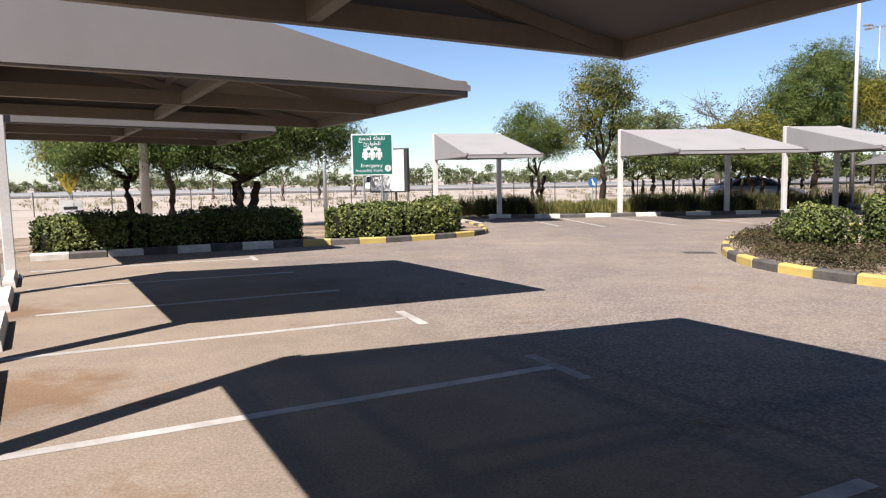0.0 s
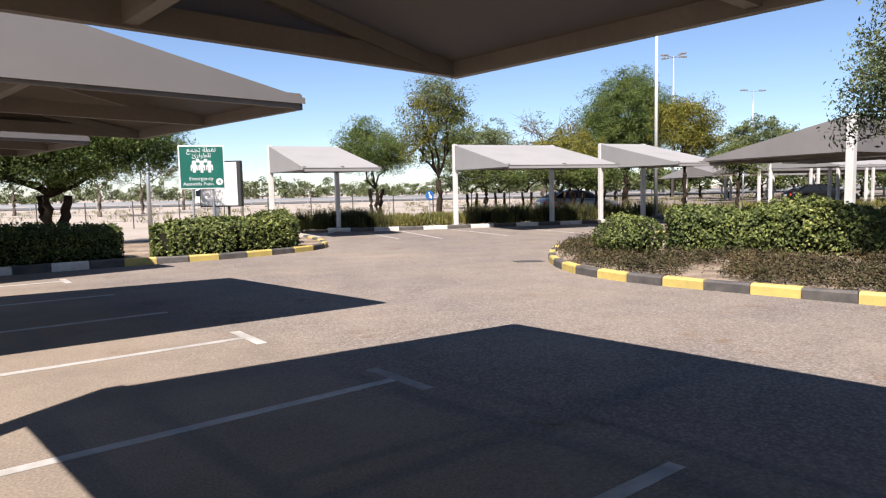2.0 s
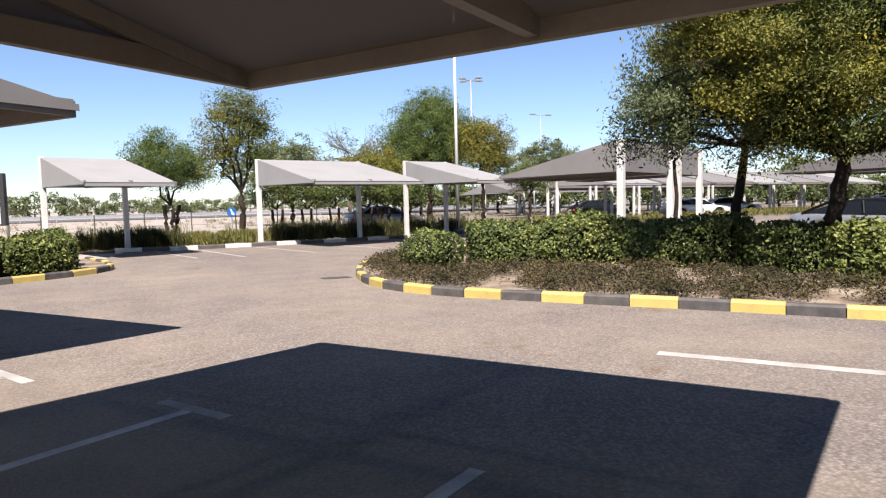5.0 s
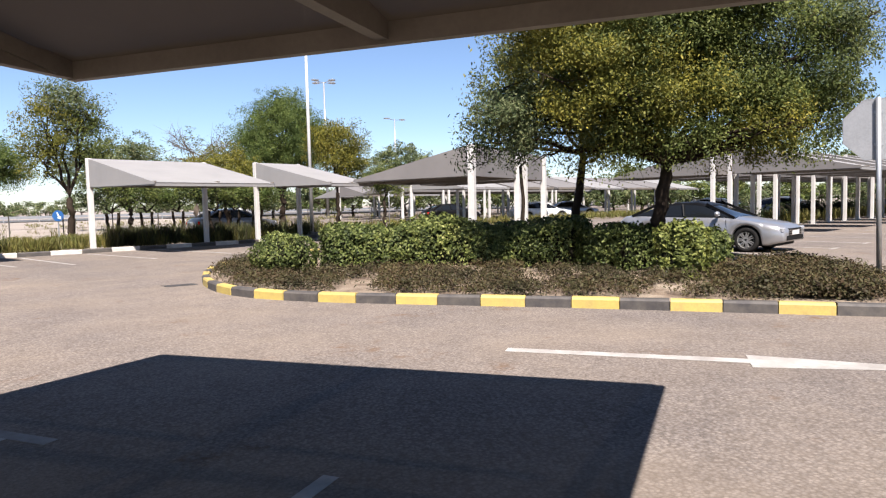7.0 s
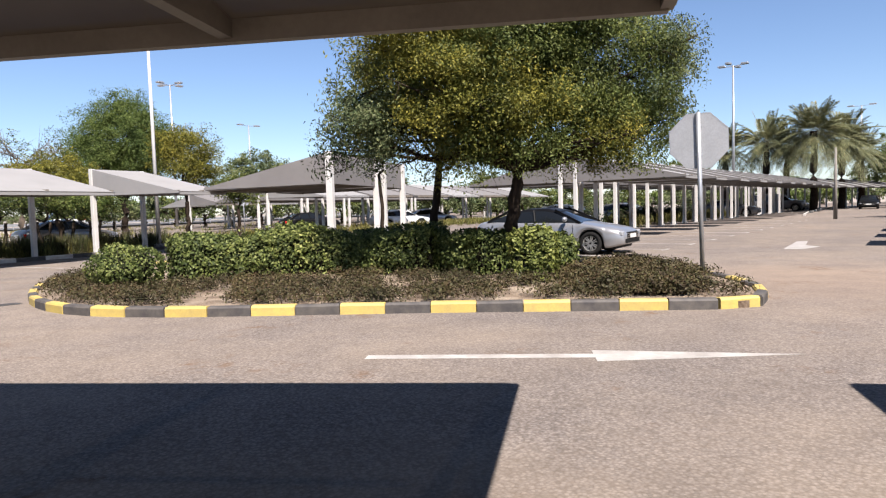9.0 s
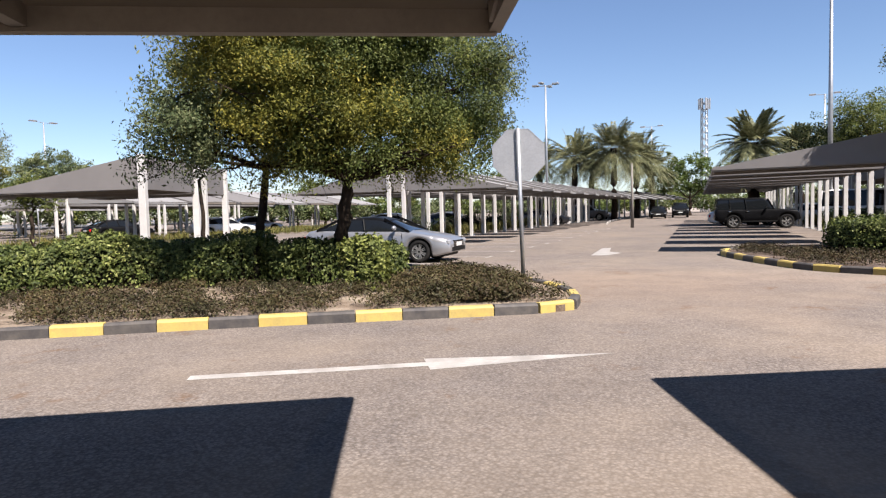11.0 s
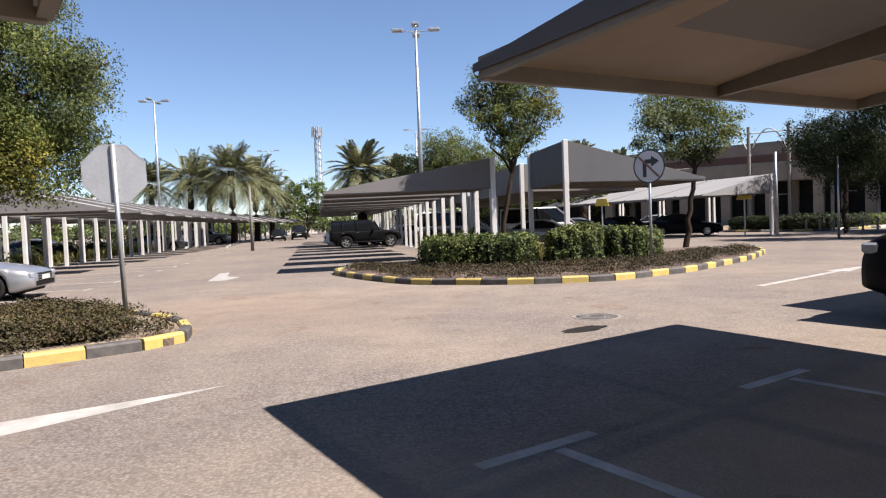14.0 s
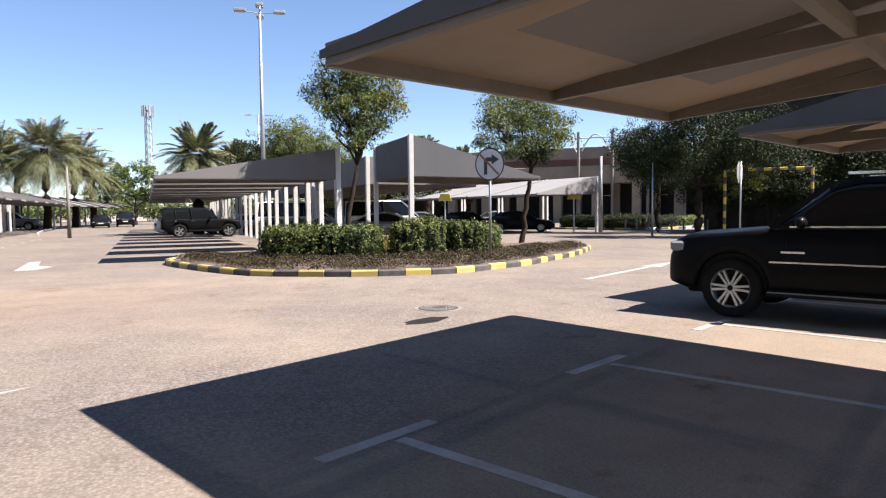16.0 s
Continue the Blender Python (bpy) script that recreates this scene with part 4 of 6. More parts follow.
def tussocks(name, spots, mat, label, seed, blades=60, h=0.6, spread=0.35, z0=0.0):
    rng = np.random.default_rng(seed)
    s = np.array(spots)
    n = len(s) * blades
    i = np.repeat(np.arange(len(s)), blades)
    a = rng.uniform(0, math.tau, n)
    out = rng.uniform(0.1, 1, n) * spread
    hh = h * rng.uniform(0.5, 1.15, n)
    base = np.stack([s[i, 0] + 0.15 * rng.normal(0, 1, n), s[i, 1] + 0.15 * rng.normal(0, 1, n), np.full(n, z0)], 1)
    tip = base + np.stack([np.cos(a) * out, np.sin(a) * out, hh], 1)
    mid = (base + tip) / 2 + np.stack([np.zeros(n), np.zeros(n), hh * 0.12], 1)
    side = np.stack([-np.sin(a), np.cos(a), np.zeros(n)], 1) * 0.016
    v = np.stack([base, mid + side, tip, mid - side], 1).reshape(-1, 3)
    ob = scatter(None, name, [(v, np.arange(4 * n).reshape(n, 4))], mat)
    return tagged(ob, label, "grass", kind="stuff")


# hedge bed by the near bays
hedge([(-9.2, 15.2), (-7.3, 15.6), (-5.6, 16.5), (-3.9, 17.35)], 1.5, 0.86, "dark green clipped hedge in canopy shade", 15000, 11)
hedge([(-3.0, 17.6), (-1.4, 17.9), (0.15, 18.9)], 1.5, 0.98, "green clipped hedge behind the kerb", 12000, 12)
hedge([(-0.6, 19.5), (0.1, 20.6)], 1.4, 0.95, "green clipped hedge behind the kerb", 5000, 13)
# planted island
hedge([(8.6, 13.3), (10.1, 11.9), (11.4, 10.3), (11.9, 8.6)], 1.7, 1.0, "dense green hedge on the planted island", 20000, 14)
hedge([(11.95, 8.3), (11.9, 7.6), (11.7, 7.1)], 1.4, 0.94, "dark shaded hedge on the planted island", 8000, 15)
# block bush takes the lighter leaf tones for the sun on it
hedge([(10.88, 6.12), (11.22, 5.55)], 0.98, 1.02, "clipped block-shaped bush with sunlight put into its leaf colour", 6500, 16, mats=HEDGE_SUNLIT, lump=0.05)
hedge([(12.0, 6.3), (12.35, 5.65)], 0.9, 0.92, "dark shaded bush behind the hedge", 3500, 17)
bush((6.95, 12.4), 0.66, 0.86, "rounded olive-green bush at the island's end", 6500, 3, HEDGE, (0.06, 0.034))
ground_cover("ground_cover", ISLAND + [(13.6, 5.6), (11.6, 5.9), (11.0, 7.4), (10.6, 9.6), (8.6, 11.6), (7.6, 13.6)], None, 300000, COVER, "low reddish-brown ground cover plants on sandy soil", 5, 0.19, 0.1, 0.6, (0.048, 0.022), 0.2)
ground_cover("ground_cover", [(9.9, 2.3), (12.2, 3.1), (14.4, 5.3), (12.6, 5.4), (10.9, 5.4), (9.2, 3.9)], None, 170000, COVER, "low brown-green ground cover at the island's tip", 8, 0.27, 0.1, 1.1, (0.05, 0.024), 0.24)
# half-moon island
hedge([(21.7, -3.5), (20.3, -5.1), (19.8, -6.5)], 1.6, 1.1, "green hedge on the half-moon island", 9000, 21, z0=0.1)
hedge([(19.5, -6.9), (19.5, -8.4)], 1.5, 1.15, "green clipped hedge block on the half-moon island", 7000, 22, z0=0.1)
hedge([(19.6, -8.8), (20.4, -10.6)], 1.5, 1.15, "dark green clipped hedge block on the half-moon island", 7000, 23, z0=0.1)
ground_cover("ground_cover", ISLAND_2 + [(23.0, -15.0), (21.4, -11.5), (20.6, -6.0), (22.0, -3.0)], None, 130000, COVER_DARK, "dark low ground cover on the half-moon island", 6, 0.17, 0.1, 0.8, (0.06, 0.022), 0.3)

# the large tree on the island, and its neighbour
tree((12.05, 6.75), "spreading olive-green tree with a dark trunk on the island", 2.15, 0.16,
     [(a * 0.92, b * 0.92, 1.5 + (c - 1.5) * 0.92, r * 0.92, q * 0.92, m) for a, b, c, r, q, m in [(0, 0, 4.6, 2.0, 1.6, LEAF), (-1.4, 1.2, 4.2, 1.7, 1.3, LEAF_OLIVE), (1.5, -1.3, 4.3, 1.8, 1.4, LEAF), (0.4, -0.3, 6.0, 1.9, 1.2, LEAF), (-0.9, -0.4, 3.5, 1.2, 0.8, LEAF_OLIVE),
      (2.4, -2.3, 4.9, 1.2, 1.1, LEAF_GREY), (0.8, -1.6, 3.2, 1.3, 0.6, LEAF), (-0.2, 1.0, 3.1, 1.3, 0.55, LEAF), (-2.3, 2.3, 3.6, 0.9, 1.0, LEAF_GREY), (-2.0, 2.0, 2.75, 0.5, 0.6, LEAF_GREY), (2.6, -2.5, 3.3, 0.8, 0.9, LEAF), (0.3, -2.2, 2.9, 0.6, 0.5, LEAF_OLIVE), (-1.0, 0.4, 2.7, 0.7, 0.45, LEAF), (0.9, 0.7, 2.75, 0.9, 0.4, LEAF), (0.9, -1.2, 2.6, 0.8, 0.4, LEAF_OLIVE), (-0.9, 1.5, 2.6, 0.8, 0.45, LEAF_OLIVE), (1.9, -2.0, 2.7, 0.8, 0.5, LEAF), (-0.7, -0.9, 2.65, 0.8, 0.35, LEAF), (-1.7, 1.8, 3.3, 1.1, 0.7, LEAF_GREY), (2.1, -1.9, 3.5, 1.0, 0.6, LEAF),
      (-1.6, 1.6, 5.5, 1.5, 0.9, LEAF_OLIVE), (1.6, 1.0, 5.1, 1.5, 1.2, LEAF), (1.7, -1.4, 6.0, 1.3, 0.8, LEAF), (-0.4, 0.2, 2.9, 0.7, 0.35, LEAF_OLIVE), (1.5, -0.6, 2.95, 0.8, 0.35, LEAF)]],
     225000, (0.066, 0.028), seed=31, lean=(0.05, -0.05), clump=0.38, per=520, droop=0.9)
tree((13.9, 10.4), "thin grey-green tree with drooping foliage", 2.6, 0.12,
     [(-0.4, 1.0, 4.6, 1.3, 1.5, LEAF_GREY), (-0.9, 1.6, 3.6, 0.9, 1.0, LEAF_GREY), (0.3, 0.0, 5.2, 1.3, 1.2, LEAF_GREY), (-1.2, 2.2, 3.0, 0.5, 0.8, LEAF_DARK)], 10000, (0.11, 0.045), seed=32, lean=(0.1, -0.4), droop=1.2)
tree((16.6, 14.2), "slim bent sapling beyond the island hedge", 2.6, 0.07, [(0.1, 0.4, 3.1, 0.5, 0.6, LEAF_DARK), (-0.2, -0.4, 3.4, 0.4, 0.5, LEAF_DARK)], 900, (0.1, 0.04), seed=33, lean=(0.2, 0.3))
# feathery trees behind the hedge
tree((-10.1, 21.8), "feathery thorn tree with a forked trunk", 1.7, 0.15, [(0, 0, 3.2, 1.7, 0.9, LEAF_FEATHER), (-1.5, 0.3, 3.0, 1.4, 0.8, LEAF_FEATHER), (1.5, 0.3, 3.3, 1.5, 0.8, LEAF_FEATHER), (-2.6, 0.8, 2.8, 1.0, 0.7, LEAF_OLIVE), (-1.0, -1.0, 2.4, 1.0, 0.6, LEAF_FEATHER), (1.2, -0.6, 2.5, 1.1, 0.55, LEAF_FEATHER), (0, 0.6, 4.1, 2.0, 0.8, LEAF_FEATHER)], 60000, (0.12, 0.03), seed=41, forks=2, droop=0.9)
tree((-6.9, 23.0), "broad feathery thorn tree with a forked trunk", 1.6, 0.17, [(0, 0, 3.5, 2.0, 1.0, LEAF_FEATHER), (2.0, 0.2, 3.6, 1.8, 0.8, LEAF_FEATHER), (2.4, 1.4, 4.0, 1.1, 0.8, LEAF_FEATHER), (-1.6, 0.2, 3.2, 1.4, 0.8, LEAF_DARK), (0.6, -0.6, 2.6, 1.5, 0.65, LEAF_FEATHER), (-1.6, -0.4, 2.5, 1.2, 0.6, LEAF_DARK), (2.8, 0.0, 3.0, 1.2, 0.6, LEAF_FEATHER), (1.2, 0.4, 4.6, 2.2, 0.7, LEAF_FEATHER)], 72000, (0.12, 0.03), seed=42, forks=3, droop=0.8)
tree((-9.0, 22.4), "lopped dead-looking tree stump with sprouts", 2.9, 0.12, [(0.0, 0.0, 3.0, 0.3, 0.4, LEAF_GREY)], 250, (0.1, 0.05), bark=BARK_PALE, seed=43, lean=(-0.25, 0))
# behind the pale canopies
for az, d, args in (
    (8.0, 38, dict(label="feathery light green tree behind the canopies", trunk_h=1.7, trunk_r=0.14, blobs=[(0, 0, 3.9, 1.8, 1.3, LEAF_FEATHER), (-1.2, 0, 4.2, 1.1, 1.0, LEAF_FEATHER), (1.1, 0, 3.6, 1.1, 1.0, LEAF_FEATHER), (-0.5, 0, 5.1, 0.9, 0.7, LEAF_FEATHER)], count=26000, leaf=(0.13, 0.03), seed=51, forks=3)),
    (13.4, 35, dict(label="tall mottled olive tree, half bare above", trunk_h=2.3, trunk_r=0.17, blobs=[(-0.7, 0, 5.0, 1.2, 1.5, LEAF_OLIVE), (0.9, 0, 4.7, 1.1, 1.3, LEAF), (0.0, 0.2, 6.6, 1.2, 1.0, LEAF_GREY), (-1.0, 0, 3.7, 0.8, 0.8, LEAF_OLIVE), (0.9, 0, 6.0, 0.9, 0.8, LEAF)], count=17000, leaf=(0.10, 0.05), seed=52, bare=3)),
    (17.4, 55, dict(label="soft green tree behind the canopies", trunk_h=2.4, trunk_r=0.2, blobs=[(0, 0, 5.0, 3.0, 2.0, LEAF_GREY), (-2.6, 0, 4.4, 2.0, 1.6, LEAF_GREY)], count=16000, leaf=(0.18, 0.07), seed=53)),
    (22.3, 43, dict(label="bare twiggy tree with few leaves", trunk_h=2.6, trunk_r=0.16, blobs=[(0, 0, 5.0, 2.0, 1.6, LEAF_GREY), (1.4, 0, 4.7, 1.4, 1.3, LEAF_GREY)], count=900, leaf=(0.12, 0.06), bark=BARK_PALE, seed=54, bare=12)),
    (24.6, 39, dict(label="olive shrub-like tree behind the canopies", trunk_h=1.9, trunk_r=0.14, blobs=[(0, 0, 3.6, 1.9, 1.2, LEAF_OLIVE), (-1.5, 0, 3.2, 1.2, 0.9, LEAF_OLIVE)], count=16000, leaf=(0.12, 0.045), seed=55)),
    (29.0, 46, dict(label="large dense feathery green tree", trunk_h=2.4, trunk_r=0.22, blobs=[(0, 0, 6.2, 2.6, 2.6, LEAF_FEATHER), (-1.8, 0, 5.0, 1.8, 1.9, LEAF_FEATHER), (2.2, 0, 5.6, 1.7, 2.0, LEAF_FEATHER), (0.6, 0, 8.0, 1.5, 1.2, LEAF_FEATHER)], count=80000, leaf=(0.15, 0.034), seed=56)),
    (33.6, 39, dict(label="yellow-green tree beside the light mast", trunk_h=2.2, trunk_r=0.15, blobs=[(0, 0, 4.7, 1.7, 1.5, LEAF_OLIVE), (0.9, 0, 3.9, 1.2, 1.1, LEAF_OLIVE), (-0.6, 0, 5.6, 1.0, 0.8, LEAF_OLIVE)], count=18000, leaf=(0.12, 0.045), seed=57)),
    (39.0, 62, dict(label="pale green tree beyond the bays", trunk_h=2.5, trunk_r=0.2, blobs=[(0, 0, 5.2, 2.4, 1.9, LEAF_GREY), (-2.6, 0, 4.6, 1.8, 1.6, LEAF_GREY), (2.4, 0, 4.7, 1.6, 1.5, LEAF_GREY)], count=13000, leaf=(0.2, 0.075), seed=58)),
    (37.5, 33, dict(label="small dark tree among the far bays", trunk_h=1.7, trunk_r=0.1, blobs=[(0, 0, 2.7, 1.0, 0.6, LEAF), (0.5, 0, 2.4, 0.8, 0.5, LEAF)], count=3000, leaf=(0.12, 0.05), seed=59)),
):
    tree(bearing(az, d), **args)
for k, az in enumerate((16.2, 18.6, 20.9, 23.7, 25.2, 27.0)):
    tree(bearing(az, 33 + (k % 3) * 1.8), "small dark thorn tree behind the canopies", 1.35, 0.09, [(0, 0, 2.35, 1.2, 0.55, LEAF), (0.7, 0, 2.2, 0.8, 0.45, LEAF_FEATHER), (-0.7, 0, 2.1, 0.8, 0.45, LEAF_DARK)], 2600, (0.13, 0.05), seed=60 + k, forks=2, group="thorn trees behind the pale canopies")
# hazy trees past the highway
for k in range(40):
    az = -46 + k * 2.0 + (k % 3) * 0.6
    d = 175 + (k * 37) % 90
    h = 0.8 + 0.5 * ((k * 13) % 7) / 7
    tree(bearing(az, d), "grey scrubby tree past the highway", 1.2, 0.25, [(0, 0, 3.4 * h, 4.0, 2.4 * h, LEAF_GREY), (4.0, 0, 2.6 * h, 3.2, 1.9 * h, LEAF_GREY), (-4.0, 0, 2.4 * h, 3.2, 1.8 * h, LEAF_GREY), (7.5, 0, 1.8, 2.6, 1.2, LEAF_GREY)], 1500, (0.6, 0.3), bark=BARK_PALE, seed=80 + k, clump=1.0, group="trees past the highway")
for k, (az, d) in enumerate(((-13.5, 60), (-10.5, 64), (-19, 70), (-7.5, 75))):
    tree(bearing(az, d), "bare grey tree by the highway", 2.2, 0.16, [(0, 0, 4.4, 2.4, 1.8, LEAF_GREY), (1.8, 0, 3.8, 1.6, 1.4, LEAF_GREY)], 1300, (0.2, 0.08), bark=BARK_PALE, seed=120 + k, bare=6, group="bare trees by the highway")
# half-moon island and beyond
tree((20.9, -5.6), "young leaning tree with a grey-green crown that opens upward", 2.9, 0.09, [(0.05, -0.75, 3.9, 0.75, 0.5, LEAF), (0.1, -1.15, 4.6, 0.9, 0.6, LEAF_GREY), (0.0, -0.3, 4.7, 0.95, 0.65, LEAF), (0.2, 0.35, 5.2, 0.75, 0.5, LEAF_GREY), (0.1, -1.75, 5.1, 0.7, 0.5, LEAF_OLIVE), (0.1, -0.7, 5.6, 1.0, 0.6, LEAF), (0.1, -1.6, 5.9, 0.5, 0.4, LEAF_OLIVE), (0.0, 0.0, 6.0, 0.6, 0.4, LEAF)], 13000, (0.1, 0.042), seed=71, lean=(0.05, -0.62), per=120, clump=0.3)
tree((26.2, -15.3), "young leaning tree with a dense dark grey-green crown", 3.3, 0.12, [(0.2, -0.7, 4.9, 1.5, 1.2, LEAF), (-0.3, 1.3, 5.0, 1.3, 1.1, LEAF_GREY), (0.4, -1.7, 5.2, 1.2, 1.1, LEAF), (0, 0.2, 6.1, 1.5, 0.9, LEAF), (0.2, -0.6, 4.1, 0.9, 0.6, LEAF_DARK)], 16000, (0.12, 0.048), seed=72, lean=(0.1, -0.6), per=130, clump=0.36)
# the deep shade on these two trees is put into their leaf colour
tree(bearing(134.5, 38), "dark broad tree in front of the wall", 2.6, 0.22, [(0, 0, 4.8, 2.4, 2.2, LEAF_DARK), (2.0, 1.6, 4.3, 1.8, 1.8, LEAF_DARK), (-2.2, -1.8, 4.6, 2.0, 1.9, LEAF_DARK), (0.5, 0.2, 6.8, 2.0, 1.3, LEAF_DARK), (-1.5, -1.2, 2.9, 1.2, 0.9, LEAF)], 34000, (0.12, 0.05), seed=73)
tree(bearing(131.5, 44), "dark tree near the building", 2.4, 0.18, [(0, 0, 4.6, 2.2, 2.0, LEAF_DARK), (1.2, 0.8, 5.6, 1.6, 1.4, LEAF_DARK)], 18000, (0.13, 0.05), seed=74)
tree(bearing(101.5, 50), "large round green tree behind the canopies", 3.0, 0.25, [(0, 0, 6.0, 3.0, 2.2, LEAF), (2.6, -0.5, 5.6, 2.2, 1.8, LEAF_OLIVE), (-1.0, 2.6, 5.2, 1.8, 1.6, LEAF_DARK), (1, -3.0, 5.6, 2.0, 1.6, LEAF)], 30000, (0.15, 0.06), seed=75)
tree(bearing(89.3, 105), "round green tree at the avenue's end", 2.5, 0.3, [(0, 0, 6.0, 4.2, 3.6, LEAF_FEATHER), (0, 3.5, 5.0, 3.0, 2.5, LEAF_FEATHER), (0, -3.5, 5.0, 3.0, 2.5, LEAF_FEATHER)], 6000, (0.4, 0.16), seed=76, clump=0.6)
for k, (az, d) in enumerate(((70, 95), (73.5, 100), (95, 110), (104, 80), (108, 75), (114, 82), (118, 88), (111, 60), (66, 110), (58, 105), (50, 100), (45, 95))):
    tree(bearing(az, d), "green tree beyond the canopies", 2.5, 0.3, [(0, 0, 5.0, 3.0, 2.4, LEAF), (2.6, 1.0, 4.4, 2.3, 1.9, LEAF_FEATHER), (-2.6, -1.0, 4.2, 2.3, 1.9, LEAF)], 3600, (0.34, 0.14), seed=140 + k, clump=0.6, group="trees beyond the canopies")

for k in range(17):
    az = 26 + 2.2 * k
    tree(bearing(az, 80 + (k * 29) % 13), "low green tree past the far bays", 1.3, 0.2, [(0, 0, 2.9, 2.6, 1.5, LEAF_GREY if k % 3 else LEAF), (2.3, 0.8, 2.3, 2.0, 1.3, LEAF_FEATHER), (-2.3, -0.8, 2.2, 2.0, 1.2, LEAF_GREY)], 1700, (0.36, 0.16), seed=170 + k, clump=0.6, group="trees past the far bays")

for k in range(44):
    az = 56 + 1.75 * k
    h = 0.75 + 0.5 * ((k * 11) % 7) / 7
    tree(bearing(az, 128 + (k * 31) % 24), "dusty green tree at the edge of the car park", 1.2, 0.25, [(0, 0, 2.9 * h, 3.4, 2.3 * h, LEAF_GREY if k % 2 else LEAF), (2.6, -1.6, 2.3 * h, 2.8, 1.9 * h, LEAF_FEATHER), (-2.6, 1.6, 2.2 * h, 2.8, 1.8 * h, LEAF_GREY)], 1700, (0.5, 0.24), bark=BARK_PALE, seed=500 + k, clump=0.9, group="trees at the edge of the car park")


def palm(at, h, r, seed, label="date palm with grey-green fronds"):
    rng = np.random.default_rng(seed)
    t = thing("palm_tree", (*at, 0.0), 0, label, "palm tree", "palms along the avenue")
    bm = bmesh.new()
    limb(bm, [(0.06 * math.sin(i), 0.05 * math.cos(i * 1.3), h * i / 10) for i in range(11)], 0.40, 0.36, 10)
    part("trunk", bm, BARK, t)
    vs = []
    for k in range(96):
        az = rng.uniform(0, math.tau)
        el = rng.uniform(-0.75, 1.4)
        L = r * rng.uniform(0.85, 1.15)
        x = np.linspace(0, 1, 15)[1:]
        rad = L * (x * math.cos(el) + 0.05)
        z = h + L * (x * math.sin(el) - 0.38 * x ** 2.2 * (0.5 + 0.5 * math.cos(el)))
        sp = np.stack([rad * math.cos(az), rad * math.sin(az), z], 1)
        d = np.gradient(sp, axis=0)
        d /= np.linalg.norm(d, axis=1)[:, None]
        s = np.array([-math.sin(az), math.cos(az), 0])
        # stem
        w = 0.03
        for i in range(len(sp) - 1):
            vs.append(np.stack([sp[i] + s * w, sp[i + 1] + s * w * 0.8, sp[i + 1] - s * w * 0.8, sp[i] - s * w]))
        for i in range(1, len(sp)):
            ll = 0.30 * r * (1 - 0.65 * x[i]) * rng.uniform(0.8, 1.2)
            for sg in (-1, 1):
                for q in (0.0, 0.5):
                    b = sp[i] - (sp[i] - sp[i - 1]) * q
                    tip = b + (s * sg * 0.75 + d[i] * 0.75 + np.array([0, 0, -0.28])) * ll
                    m = (b + tip) / 2
                    u = d[i] * 0.045
                    vs.append(np.stack([b, m + u, tip, m - u]))
    v = np.concatenate(vs)
    scatter(t, "crown", [(v, np.arange(len(v)).reshape(-1, 4))], PALM)
    return t


for k, (az, d, h, r) in enumerate(((77.3, 66, 7.4, 2.9), (80.2, 62, 7.6, 3.2), (81.6, 70, 7.8, 3.0), (83.4, 60, 8.0, 3.4), (85.2, 68, 7.8, 3.3), (86.4, 74, 7.2, 3.0), (93.9, 52, 7.2, 3.4), (97.0, 60, 7.2, 3.0), (99.2, 70, 7.2, 3.0), (112.5, 70, 9.2, 2.4), (115.5, 60, 7.0, 2.4))):
    far = 1.35 if az < 90 else 1.0
    palm(bearing(az, d * far), 1.5 + (h - 2.9) * far, r * (1.3 if az < 90 else 0.85), 200 + k)
# grass along the kerb behind the pale canopies, scrub on the sand
rg = random.Random(5)
tussocks("grass_strip", [(rg.uniform(-1, 16.5), 28.0 + rg.uniform(0.0, 4.5)) for _ in range(420)], GRASS, "dry yellow-green grass strip behind the kerb", 9, 46, 0.55, 0.35)
tussocks("dark_tussocks", [(x + rg.uniform(-0.9, 0.9), 28.6 + rg.uniform(-0.5, 1.2)) for x in (1.7, 2.6, 3.5, 9.0, 9.8, 10.8, 12.4, 14.5, 17.0) for _ in range(11)], GRASS_DARK, "dark purple-green fountain grass clumps", 10, 80, 0.85, 0.45)
tussocks("sand_scrub", [(rg.uniform(-60, 60), rg.uniform(36, 84)) for _ in range(700)], GRASS, "sparse dry scrub on the sand", 12, 14, 0.4, 0.4, 0.1)
tussocks("avenue_grass", [(rg.uniform(22, 66), -7.4 + rg.uniform(-0.7, 0.7)) for _ in range(260)] + [(rg.uniform(24, 72), 13.9 + rg.uniform(-0.5, 1.2)) for _ in range(260)], GRASS, "dry grass between the canopy rows", 13, 30, 0.7, 0.4)
tussocks("bay_grass", [(rg.uniform(18, 60), rg.uniform(30, 34)) for _ in range(260)] + [(rg.uniform(17, 24), rg.uniform(16, 24)) for _ in range(60)], GRASS, "dry grass among the far bays", 14, 30, 0.6, 0.4)
for k, (x, y) in enumerate(((33, 14.3), (38.5, 14.5), (44, 14.9), (50, 15), (56, 15.4), (31, -7.2), (37, -7.5), (43, -7.3), (28, 15.0))):
    bush((x, y), 0.9, 1.1, "dark green shrub between the canopy rows", 1500, 300 + k, LEAF_DARK, (0.11, 0.06))
hedge([(45, -30.5), (41.5, -31.6), (40.2, -33.8), (40.6, -37.0)], 2.2, 1.0, "low dark green hedge on the far island", 9000, 25, mats=LEAF_DARK, leaf=(0.11, 0.06))
hedge([(42.5, -38.0), (45.0, -43.5)], 2.0, 0.8, "low bright green shrubs on the far island", 5000, 26, leaf=(0.11, 0.06))
